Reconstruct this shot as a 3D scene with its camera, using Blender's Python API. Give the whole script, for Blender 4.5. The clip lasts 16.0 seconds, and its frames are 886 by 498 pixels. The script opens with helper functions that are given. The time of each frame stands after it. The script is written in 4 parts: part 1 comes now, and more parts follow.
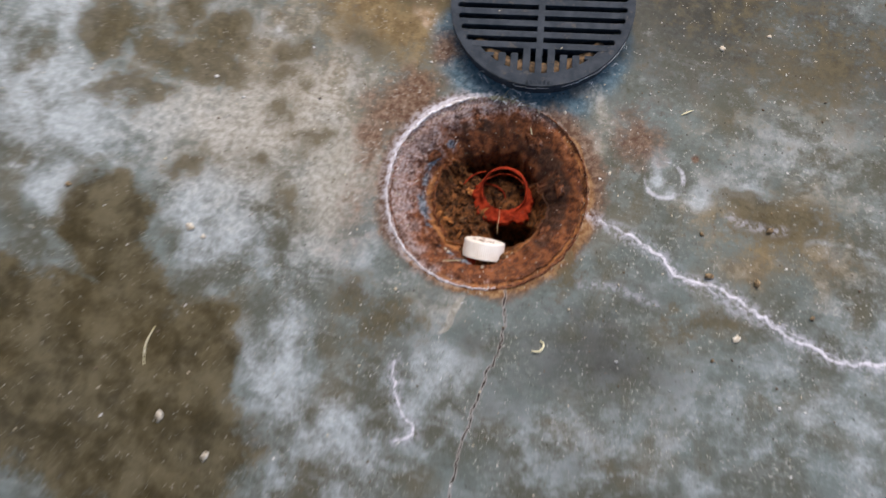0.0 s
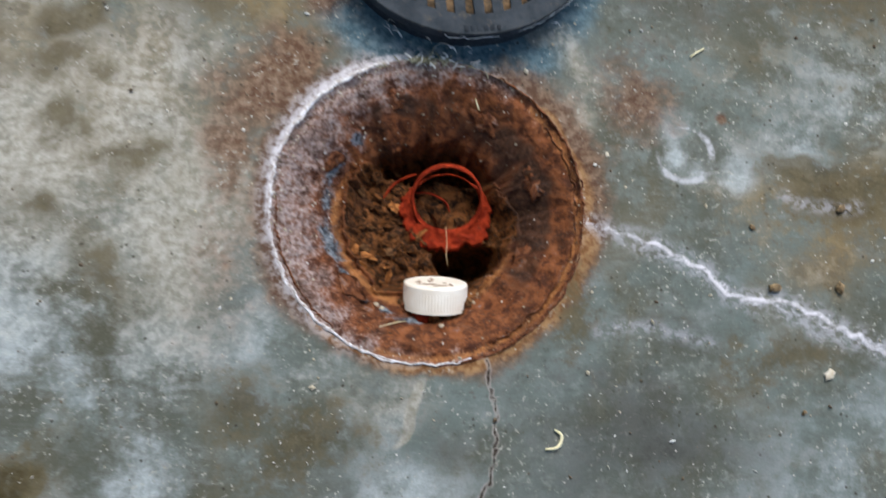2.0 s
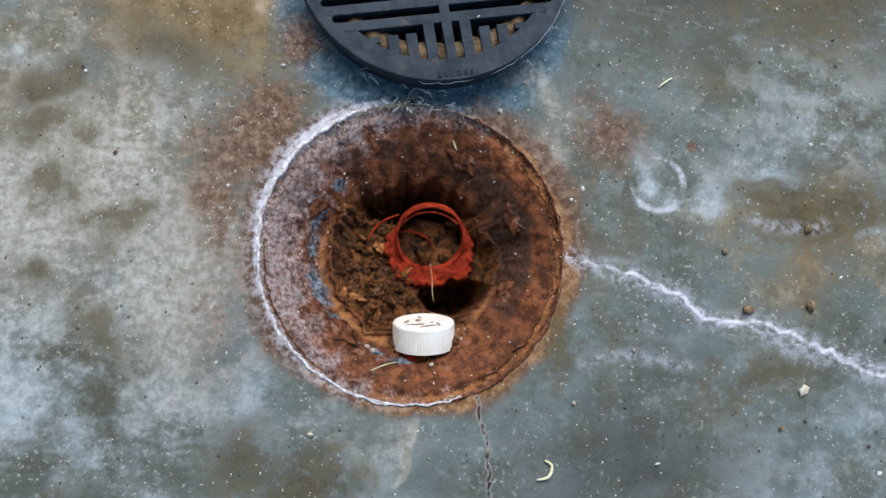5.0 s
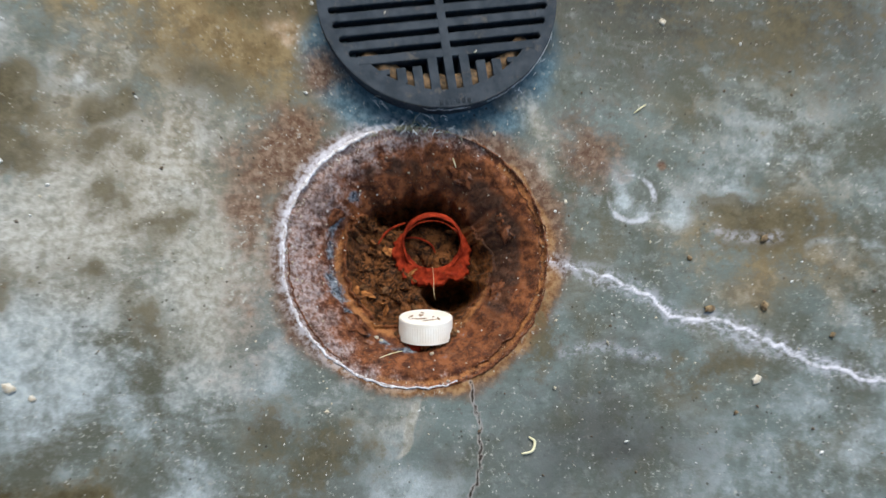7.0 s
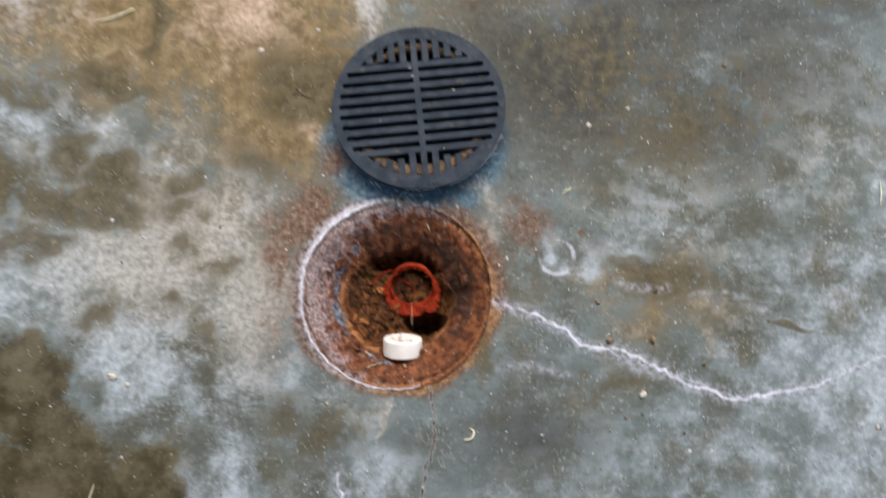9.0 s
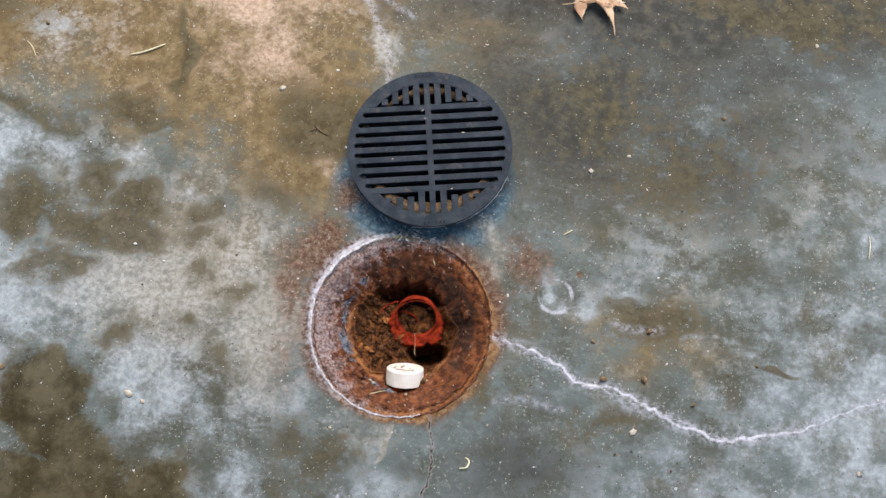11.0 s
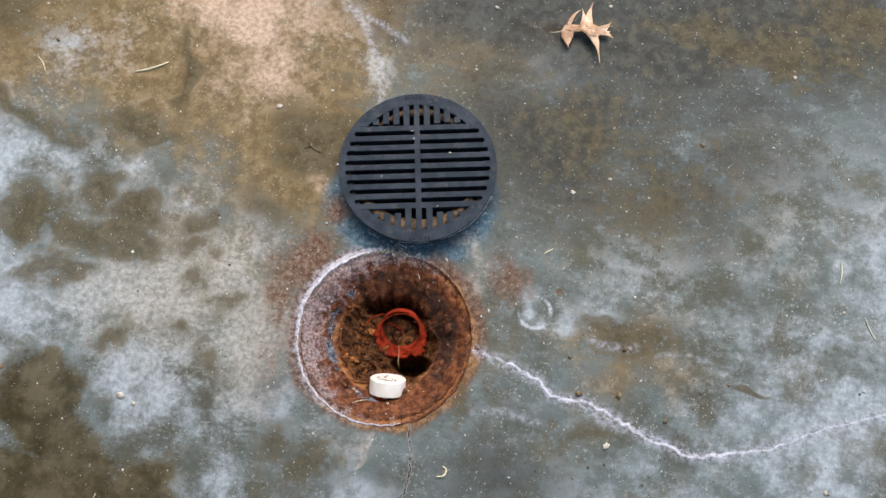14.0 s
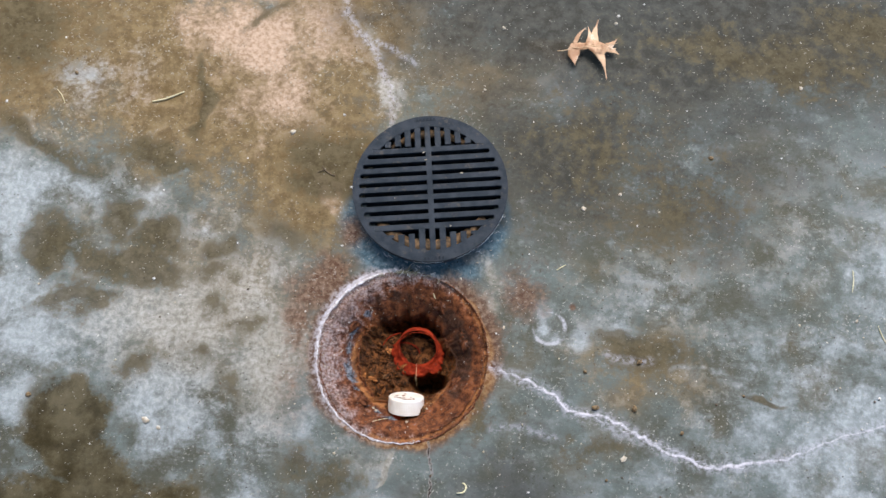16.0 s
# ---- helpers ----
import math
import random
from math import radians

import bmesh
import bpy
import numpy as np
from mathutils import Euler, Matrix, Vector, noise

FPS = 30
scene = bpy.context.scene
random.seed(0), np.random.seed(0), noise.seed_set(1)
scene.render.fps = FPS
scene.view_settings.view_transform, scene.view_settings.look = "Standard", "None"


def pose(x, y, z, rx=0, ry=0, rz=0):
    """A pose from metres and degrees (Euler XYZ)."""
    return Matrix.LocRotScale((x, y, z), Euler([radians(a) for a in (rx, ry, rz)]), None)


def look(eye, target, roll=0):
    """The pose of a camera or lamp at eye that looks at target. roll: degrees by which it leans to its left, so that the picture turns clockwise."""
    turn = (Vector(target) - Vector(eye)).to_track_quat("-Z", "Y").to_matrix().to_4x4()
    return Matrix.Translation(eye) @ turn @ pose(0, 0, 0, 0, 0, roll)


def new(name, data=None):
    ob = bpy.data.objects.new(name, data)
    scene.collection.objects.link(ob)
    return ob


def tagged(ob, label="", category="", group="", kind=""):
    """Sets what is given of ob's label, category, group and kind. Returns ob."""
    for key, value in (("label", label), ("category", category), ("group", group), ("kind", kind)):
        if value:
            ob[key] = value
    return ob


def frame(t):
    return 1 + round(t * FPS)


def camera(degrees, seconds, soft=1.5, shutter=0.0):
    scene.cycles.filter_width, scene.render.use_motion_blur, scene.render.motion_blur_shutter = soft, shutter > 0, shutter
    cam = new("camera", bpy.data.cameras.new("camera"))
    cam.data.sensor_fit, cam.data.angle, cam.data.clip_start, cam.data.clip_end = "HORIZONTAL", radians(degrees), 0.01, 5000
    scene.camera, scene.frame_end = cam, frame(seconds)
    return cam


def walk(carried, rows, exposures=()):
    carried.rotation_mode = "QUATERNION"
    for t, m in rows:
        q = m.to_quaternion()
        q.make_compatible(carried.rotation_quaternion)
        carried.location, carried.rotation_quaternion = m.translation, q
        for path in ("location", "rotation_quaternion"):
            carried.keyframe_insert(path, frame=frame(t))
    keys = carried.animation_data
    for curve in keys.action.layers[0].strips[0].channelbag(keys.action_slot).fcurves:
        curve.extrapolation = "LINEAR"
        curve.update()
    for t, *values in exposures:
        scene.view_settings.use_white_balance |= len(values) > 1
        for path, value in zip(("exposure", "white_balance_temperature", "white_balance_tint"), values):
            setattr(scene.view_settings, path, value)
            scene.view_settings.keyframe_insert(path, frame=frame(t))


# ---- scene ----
cam = camera(59.5, 16.0, 1.5, 0.8)
PATH = [
    (0, (0.079, -0.25, 0.785), (-0.188, 0.187, -1.148), -18.1),
    (0.5, (0.029, -0.179, 0.699), (-0.1, 0.243, -1.251), -6.0),
    (1, (-0.005, -0.128, 0.591), (0.005, 0.327, -1.357), 8.4),
    (1.5, (-0.024, -0.116, 0.531), (0.072, 0.351, -1.411), 16.2),
    (2, (-0.027, -0.145, 0.504), (0.12, 0.301, -1.44), 21.7),
    (2.5, (-0.024, -0.138, 0.494), (0.205, 0.224, -1.46), 35.2),
    (3, (-0.03, -0.11, 0.503), (0.194, 0.314, -1.438), 29.2),
    (3.5, (-0.029, -0.108, 0.513), (0.154, 0.313, -1.434), 24.4),
    (4, (-0.03, -0.105, 0.522), (0.157, 0.296, -1.429), 25.7),
    (6.5, (-0.028, -0.111, 0.566), (0.146, 0.276, -1.389), 24.1),
    (7, (-0.029, -0.118, 0.613), (0.131, 0.272, -1.342), 23.1),
    (7.5, (-0.012, -0.124, 0.697), (0.116, 0.301, -1.253), 17.8),
    (8, (0.013, -0.133, 0.763), (0.097, 0.271, -1.194), 13.1),
    (8.5, (0.032, -0.14, 0.817), (0.057, 0.249, -1.145), 5.5),
    (9, (0.056, -0.145, 0.859), (0.042, 0.305, -1.089), 1.2),
    (9.2, (0.055, -0.148, 0.872), (0.014, 0.341, -1.067), -1.6),
    (11.5, (0.071, -0.131, 0.907), (0.023, 0.36, -1.031), 0.6),
    (12, (0.078, -0.138, 0.909), (0.058, 0.371, -1.025), 4.6),
    (12.5, (0.074, -0.144, 0.917), (0.049, 0.376, -1.014), 4.4),
    (13, (0.077, -0.143, 0.923), (0.045, 0.38, -1.007), 3.9),
    (13.5, (0.085, -0.147, 0.926), (0.033, 0.394, -0.999), 1.6),
    (14, (0.095, -0.146, 0.938), (0.018, 0.395, -0.986), -1.2),
    (14.5, (0.104, -0.14, 0.952), (0.004, 0.422, -0.965), -3.7),
    (15, (0.104, -0.135, 0.952), (0.009, 0.426, -0.965), -3.8),
    (15.5, (0.095, -0.133, 0.953), (0.0, 0.422, -0.966), -4.1),
    (16, (0.093, -0.136, 0.958), (-0.019, 0.419, -0.96), -5.9),
]
walk(cam, [(t, look(eye, target, roll)) for t, eye, target, roll in PATH],
     [(0, 0.97, 7150, 17), (1.0, 0.96, 7150, 14), (2.0, 0.94, 6800, 8), (3.5, 0.95, 6850, 12), (4.1, 0.94, 6200, 9), (7.2, 1.05, 6750, 6), (8.6, 1.04, 6950, 13), (16, 1.04, 6800, 13)])

# ---------------------------------------------------------------- light
world = bpy.data.worlds.new("sky")
scene.world = world
world.use_nodes = True
sky = world.node_tree.nodes.new("ShaderNodeTexSky")
sky.sky_type, sky.sun_disc = "NISHITA", False
sky.sun_elevation, sky.sun_rotation = radians(58), radians(10)
world.node_tree.links.new(sky.outputs[0], world.node_tree.nodes["Background"].inputs[0])
world.node_tree.nodes["Background"].inputs[1].default_value = 0.15
sun_data = bpy.data.lights.new("sun", "SUN")
sun_data.energy, sun_data.angle, sun_data.color = 2.3, radians(50), (1.0, 0.98, 0.95)
sun = new("sun", sun_data)
sun.matrix_world = look((0.7, 4.0, 6.6), (0, 0, 0))

# ---------------------------------------------------------------- material helpers


class Mat:
    """A small wrapper round one node material."""

    def __init__(self, name, rough=0.7, metal=0.0):
        self.m = bpy.data.materials.new(name)
        self.m.use_nodes = True
        self.t = self.m.node_tree
        self.b = self.t.nodes["Principled BSDF"]
        self.b.inputs["Roughness"].default_value = rough
        self.b.inputs["Metallic"].default_value = metal
        self.co = self.t.nodes.new("ShaderNodeTexCoord").outputs["Object"]

    def put(self, sock, v):
        if isinstance(v, (int, float)):
            sock.default_value = v
        elif isinstance(v, tuple):
            sock.default_value = (*v, 1) if len(v) == 3 and sock.type == "RGBA" else v
        else:
            self.t.links.new(v, sock)

    def math(self, op, a, b=0.0, c=0.0):
        n = self.t.nodes.new("ShaderNodeMath")
        n.operation = op
        for i, v in enumerate((a, b, c)):
            self.put(n.inputs[i], v)
        return n.outputs[0]

    def noise(self, scale, detail=4.0, rough=0.55, distortion=0.0, stretch=None):
        n = self.t.nodes.new("ShaderNodeTexNoise")
        src = self.co
        if stretch:
            k = self.t.nodes.new("ShaderNodeMapping")
            k.inputs["Scale"].default_value = stretch
            self.t.links.new(src, k.inputs[0])
            src = k.outputs[0]
        self.t.links.new(src, n.inputs["Vector"])
        n.inputs["Scale"].default_value, n.inputs["Detail"].default_value = scale, detail
        n.inputs["Roughness"].default_value, n.inputs["Distortion"].default_value = rough, distortion
        return n.outputs["Fac"]

    def voronoi(self, scale, feature="F1"):
        n = self.t.nodes.new("ShaderNodeTexVoronoi")
        n.feature = feature
        n.inputs["Scale"].default_value = scale
        self.t.links.new(self.co, n.inputs["Vector"])
        return n

    def step(self, v, lo, hi, a=0.0, b=1.0):
        n = self.t.nodes.new("ShaderNodeMapRange")
        n.interpolation_type = "SMOOTHSTEP"
        for i, x in enumerate((v, lo, hi, a, b)):
            self.put(n.inputs[i], x)
        return n.outputs[0]

    def mix(self, f, a, b, kind="MIX"):
        n = self.t.nodes.new("ShaderNodeMix")
        n.data_type, n.blend_type = "RGBA", kind
        self.put(n.inputs[0], f), self.put(n.inputs[6], a), self.put(n.inputs[7], b)
        return n.outputs[2]

    def attr(self, name):
        n = self.t.nodes.new("ShaderNodeAttribute")
        n.attribute_name = name
        return n.outputs["Fac"]

    def rand(self):
        return self.t.nodes.new("ShaderNodeObjectInfo").outputs["Random"]

    def island(self):
        return self.t.nodes.new("ShaderNodeNewGeometry").outputs["Random Per Island"]

    def done(self, colour, rough=None, bumps=()):
        self.put(self.b.inputs["Base Color"], colour)
        if rough is not None:
            self.put(self.b.inputs["Roughness"], rough)
        last = None
        for height, dist, strength in bumps:
            n = self.t.nodes.new("ShaderNodeBump")
            n.inputs["Distance"].default_value, n.inputs["Strength"].default_value = dist, strength
            self.t.links.new(height, n.inputs["Height"])
            if last:
                self.t.links.new(last, n.inputs["Normal"])
            last = n.outputs[0]
        if last:
            self.t.links.new(last, self.b.inputs["Normal"])
        return self.m


def concrete():
    m = Mat("worn_concrete")
    big, mid, fine, grain = m.noise(6, 6, 0.6, 0.3), m.noise(24, 9, 0.68, 0.12), m.noise(150, 6, 0.68), m.noise(800, 3)
    cloud, wob = m.noise(55, 8, 0.72, 0.15), m.noise(130, 6, 0.65)
    c = m.mix(m.step(big, 0.36, 0.64), (0.098, 0.097, 0.070), (0.150, 0.180, 0.167))
    c = m.mix(m.step(mid, 0.44, 0.66, 0, 0.85), c, (0.200, 0.234, 0.224))
    c = m.mix(m.step(cloud, 0.52, 0.74, 0, 0.5), c, (0.075, 0.066, 0.045))
    c = m.mix(m.step(cloud, 0.30, 0.46, 0.45, 0), c, (0.30, 0.31, 0.30))

    c = m.mix(m.step(fine, 0.56, 0.70, 0, 0.6), c, (0.065, 0.058, 0.040))
    c = m.mix(m.step(fine, 0.30, 0.42, 0.5, 0), c, (0.28, 0.29, 0.275))

    # soft warm and cool washes, and faint streaks of the trowel
    wash, sweep = m.noise(11, 5, 0.6, 0.5), m.noise(26, 6, 0.72, 0.25, (0.8, 2.2, 1.0))
    c = m.mix(m.step(wash, 0.50, 0.68, 0, 0.55), c, (0.150, 0.125, 0.078))
    c = m.mix(m.step(wash, 0.30, 0.46, 0.45, 0), c, (0.215, 0.245, 0.245))
    c = m.mix(m.step(sweep, 0.52, 0.68, 0, 0.35), c, (0.29, 0.305, 0.30))
    c = m.mix(m.step(sweep, 0.34, 0.47, 0.30, 0), c, (0.085, 0.076, 0.050))

    def mask(name, lo, hi, k_mid, k_cloud, top=1.0):
        v = m.math("ADD", m.attr(name), m.math("MULTIPLY", m.math("SUBTRACT", mid, 0.5), k_mid))
        v = m.math("ADD", v, m.math("MULTIPLY", m.math("SUBTRACT", cloud, 0.5), k_cloud))
        v = m.math("ADD", v, m.math("MULTIPLY", m.math("SUBTRACT", fine, 0.5), 0.55))
        return m.step(v, lo, hi, 0, top)

    ochre = mask("ochre", -0.1, 0.5, 1.2, 0.7, 0.92)
    c = m.mix(ochre, c, m.mix(m.step(cloud, 0.34, 0.66), (0.14, 0.09, 0.036), (0.28, 0.20, 0.10)))
    # pinkish pale wear; the soft sheen over it is painted into the colour
    worn = mask("worn", -0.1, 0.9, 1.3, 0.9, 0.92)
    c = m.mix(worn, c, m.mix(m.step(fine, 0.35, 0.65), (0.40, 0.275, 0.18), (0.66, 0.49, 0.365)))
    # bluish shade of the grate, put into the slab's colour
    grate_shade = mask("grate_shade", -0.15, 0.6, 0.6, 0.6, 0.9)
    c = m.mix(grate_shade, c, m.mix(m.step(fine, 0.35, 0.65), (0.045, 0.105, 0.145), (0.145, 0.235, 0.29)))
    pale = mask("pale", -0.1, 0.95, 2.1, 1.5, 0.85)
    c = m.mix(pale, c, m.mix(m.step(fine, 0.3, 0.7), (0.335, 0.378, 0.378), (0.545, 0.59, 0.605)))
    rose = mask("rose", -0.05, 0.8, 1.2, 0.8, 0.8)
    c = m.mix(rose, c, m.mix(m.step(fine, 0.3, 0.7), (0.275, 0.25, 0.188), (0.555, 0.52, 0.46)))
    rust = mask("rust", -0.15, 0.55, 0.9, 1.1, 0.9)
    c = m.mix(rust, c, m.mix(m.step(fine, 0.38, 0.66), (0.105, 0.047, 0.025), (0.26, 0.17, 0.115)))
    tan = mask("tan", -0.1, 0.55, 0.8, 1.1, 0.85)
    c = m.mix(tan, c, m.mix(m.step(fine, 0.35, 0.66), (0.20, 0.085, 0.030), (0.42, 0.24, 0.11)))
    fleck = m.math("MULTIPLY", m.step(m.noise(240, 5, 0.7), 0.57, 0.66, 0, 0.75), m.step(m.noise(17, 5, 0.6), 0.44, 0.60))
    c = m.mix(fleck, c, (0.50, 0.49, 0.43))
    dusk = mask("dusk", -0.15, 0.75, 1.5, 1.0, 0.9)
    c = m.mix(dusk, c, m.mix(m.step(cloud, 0.34, 0.66), (0.036, 0.035, 0.028), (0.086, 0.086, 0.075)))
    smut = mask("smut", -0.05, 0.42, 1.0, 1.5, 0.85)
    c = m.mix(smut, c, m.mix(m.step(cloud, 0.3, 0.7), (0.066, 0.051, 0.025), (0.135, 0.112, 0.064)))
    damp = mask("damp", -0.02, 0.26, 0.6, 0.35, 0.9)
    c = m.mix(damp, c, m.mix(m.step(mid, 0.34, 0.66), (0.042, 0.030, 0.011), (0.135, 0.108, 0.056)))
    # mineral veins along the cracks, and the hairlines inside them
    dv = m.math("ADD", m.attr("vein"), m.math("MULTIPLY", m.math("SUBTRACT", wob, 0.5), 0.0026))
    haze = m.math("MULTIPLY", m.step(dv, 0.0, 0.012, 0.6, 0), m.step(fine, 0.4, 0.6))
    c = m.mix(haze, c, (0.54, 0.54, 0.59))
    vein = m.math("MULTIPLY", m.step(dv, 0.0003, 0.0024, 1, 0), m.step(cloud, 0.34, 0.54, 0.4, 1))
    vein = m.math("MULTIPLY", vein, m.step(fine, 0.36, 0.52, 0.45, 1))
    c = m.mix(vein, c, (0.80, 0.77, 0.82))
    dh = m.math("ADD", m.attr("hair"), m.math("MULTIPLY", m.math("SUBTRACT", wob, 0.5), 0.003))
    edge = m.math("MULTIPLY", m.step(dh, 0.0006, 0.0025, 0.7, 0), m.step(fine, 0.34, 0.5))
    hair = m.step(dh, 0.0003, 0.0013, 0.95, 0)
    c = m.mix(edge, c, (0.42, 0.37, 0.34))
    c = m.mix(hair, c, (0.03, 0.02, 0.014))
    dr = m.math("ADD", m.attr("ring"), m.math("MULTIPLY", m.math("SUBTRACT", wob, 0.5), 0.006))
    c = m.mix(m.math("MULTIPLY", m.step(dr, 0.0004, 0.0036, 0.75, 0), m.step(cloud, 0.38, 0.56)), c, (0.62, 0.62, 0.66))
    # pin holes and pale aggregate
    sp = m.voronoi(260)
    c = m.mix(m.math("MULTIPLY", m.step(sp.outputs["Distance"], 0.12, 0.2, 1, 0), m.step(m.noise(120, 2), 0.52, 0.62)), c, (0.5, 0.48, 0.43))
    pit = m.voronoi(140)
    pits = m.math("MULTIPLY", m.step(pit.outputs["Distance"], 0.1, 0.18, 0.8, 0), m.step(m.noise(60, 2), 0.55, 0.62))
    c = m.mix(pits, c, (0.05, 0.042, 0.03))
    c = m.mix(m.step(grain, 0.3, 0.75, 0, 0.35), m.mix(0.25, c, (0, 0, 0)), c)
    rough = m.math("SUBTRACT", m.step(mid, 0.3, 0.75, 0.5, 0.75), m.math("MULTIPLY", damp, 0.1))
    m.b.inputs["Specular IOR Level"].default_value = 0.04
    return m.done(c, rough, ((mid, 0.0006, 0.5), (fine, 0.0006, 0.6), (vein, 0.0006, 0.6), (grain, 0.0002, 0.5)))


def rusty(name, dark, lite, pale_amount=0.0, grit=0.7, bump=1.0):
    m = Mat(name)
    m.b.inputs["Specular IOR Level"].default_value = 0.12
    big, mid, fine, grain = m.noise(34, 8, 0.7, 0.3), m.noise(105, 9, 0.74, 0.2), m.noise(330, 5, 0.68), m.noise(900, 3)
    c = m.mix(m.step(mid, 0.40, 0.60), dark, lite)
    c = m.mix(m.step(fine, 0.55, 0.70, 0, grit), c, (0.34, 0.14, 0.055))
    c = m.mix(m.step(fine, 0.32, 0.45, grit, 0), c, (0.034, 0.016, 0.010))
    if pale_amount:
        jitter = m.math("ADD", m.math("MULTIPLY", m.math("SUBTRACT", mid, 0.5), 2.0), m.math("MULTIPLY", m.math("SUBTRACT", fine, 0.5), 0.9))
        c = m.mix(m.step(m.math("ADD", m.attr("lime"), jitter), 0.0, 0.9, 0, pale_amount), c, m.mix(m.step(fine, 0.36, 0.62), (0.165, 0.105, 0.085), (0.47, 0.41, 0.405)))
        c = m.mix(m.step(m.math("ADD", m.attr("orange"), jitter), 0.0, 0.7, 0, 0.8), c, m.mix(m.step(grain, 0.3, 0.7), (0.25, 0.09, 0.026), (0.48, 0.22, 0.085)))
        c = m.mix(m.step(m.math("ADD", m.attr("wall_dark"), jitter), 0.0, 0.7, 0, 0.85), c, m.mix(m.step(fine, 0.35, 0.7), (0.018, 0.011, 0.009), (0.085, 0.045, 0.028)))
    steel = 0.0
    if pale_amount:
        steel = m.step(m.math("ADD", m.attr("steel"), m.math("MULTIPLY", m.math("SUBTRACT", mid, 0.5), 2.6)), 0.1, 0.6)
    c = m.mix(m.step(big, 0.50, 0.64, 0, 0.3 + 0.6 * grit if pale_amount else 0.75), c, m.mix(m.step(fine, 0.42, 0.62), (0.022, 0.012, 0.009), (0.12, 0.052, 0.026)))
    if pale_amount:
        c = m.mix(steel, c, m.mix(m.step(fine, 0.4, 0.6), (0.028, 0.034, 0.044), (0.21, 0.235, 0.265)))
    rough = m.math("SUBTRACT", m.step(mid, 0.3, 0.7, 0.45, 0.8), m.math("MULTIPLY", steel, 0.25))
    return m.done(c, rough, ((mid, 0.003 * bump, 0.9), (fine, 0.0016 * bump, 0.9), (grain, 0.0004, 0.6)))


def mottled(name, a, b, scale=60, rough=0.7, metal=0.0, bump=0.0004, dirt=None, spread=0.0, gloss=0.5):
    m = Mat(name, rough, metal)
    m.b.inputs["Specular IOR Level"].default_value = gloss
    mid, fine = m.noise(scale, 5, 0.6), m.noise(scale * 7, 4)
    c = m.mix(m.step(mid, 0.35, 0.66), a, b)
    if dirt:
        c = m.mix(m.step(m.noise(scale * 1.7, 6, 0.7), 0.56, 0.68, 0, 0.85), c, dirt)
    if spread:
        c = m.mix(m.math("MULTIPLY", m.rand(), spread), c, (0.02, 0.02, 0.02))
    return m.done(c, m.step(fine, 0.3, 0.7, max(0.05, rough - 0.12), min(1, rough + 0.12)), ((mid, bump, 0.5), (fine, bump * 0.5, 0.5)))


def grit_mat():
    m = Mat("grit", 0.8)
    c = m.mix(m.step(m.island(), 0.3, 0.5), (0.09, 0.06, 0.035), (0.42, 0.36, 0.26))
    c = m.mix(m.step(m.island(), 0.66, 0.85), c, (0.56, 0.54, 0.50))
    return m.done(c)


CONCRETE = concrete()
BOWL = rusty("rusted_iron_bowl", (0.062, 0.020, 0.010), (0.235, 0.080, 0.030), 0.66, 0.42, 0.7)
SOIL = rusty("rusty_soil", (0.010, 0.0045, 0.002), (0.205, 0.078, 0.025))
RED = mottled("red_oxide", (0.15, 0.013, 0.005), (0.33, 0.036, 0.012), 130, 0.85, bump=0.0016, dirt=(0.11, 0.026, 0.012), gloss=0.08)
IRON = mottled("cast_iron", (0.013, 0.020, 0.028), (0.030, 0.038, 0.048), 60, 0.62, 0.0, 0.0006, dirt=(0.068, 0.060, 0.052), gloss=0.14)
IRON_DARK = mottled("cast_iron_dark", (0.008, 0.012, 0.018), (0.018, 0.025, 0.034), 70, 0.75, 0.0, 0.0006, gloss=0.2)
LIME = mottled("lime_crust", (0.40, 0.35, 0.33), (0.72, 0.71, 0.74), 260, 0.85, bump=0.0014, dirt=(0.20, 0.12, 0.07))
CAP = mottled("ivory_plastic", (0.82, 0.72, 0.60), (0.90, 0.83, 0.73), 40, 0.42, bump=0.0001)
GRATE_DIRT = mottled("grate_dirt", (0.045, 0.033, 0.021), (0.17, 0.105, 0.055), 170, 0.9, bump=0.0016, dirt=(0.05, 0.045, 0.04), gloss=0.2)
CAP_DIRT = mottled("cap_dirt", (0.20, 0.12, 0.07), (0.42, 0.30, 0.2), 240, 0.9)
LEAF = mottled("dry_oak_leaf", (0.30, 0.150, 0.070), (0.56, 0.36, 0.21), 48, 0.6, bump=0.0006, dirt=(0.68, 0.55, 0.42))
LEAF_RIB = mottled("leaf_rib", (0.5, 0.33, 0.17), (0.62, 0.45, 0.27), 90, 0.6)
STRAW = mottled("straw", (0.62, 0.55, 0.30), (0.78, 0.71, 0.47), 150, 0.6, spread=0.12)
TWIG = mottled("twig", (0.06, 0.04, 0.022), (0.15, 0.10, 0.055), 200, 0.8)
CHIP = mottled("pale_chip", (0.46, 0.38, 0.27), (0.66, 0.60, 0.5), 200, 0.8, spread=0.35)
EMBER = mottled("orange_rust", (0.13, 0.045, 0.014), (0.38, 0.155, 0.05), 210, 0.9, bump=0.001, gloss=0.1)
CRUMB = mottled("dark_crumb", (0.09, 0.055, 0.024), (0.30, 0.20, 0.095), 260, 0.85, spread=0.3)
DIRT = mottled("brown_dirt", (0.05, 0.022, 0.009), (0.18, 0.088, 0.036), 190, 0.9, bump=0.0016, dirt=(0.025, 0.013, 0.007), gloss=0.2)
MOSS = mottled("dry_moss", (0.14, 0.13, 0.08), (0.36, 0.34, 0.25), 200, 0.9)
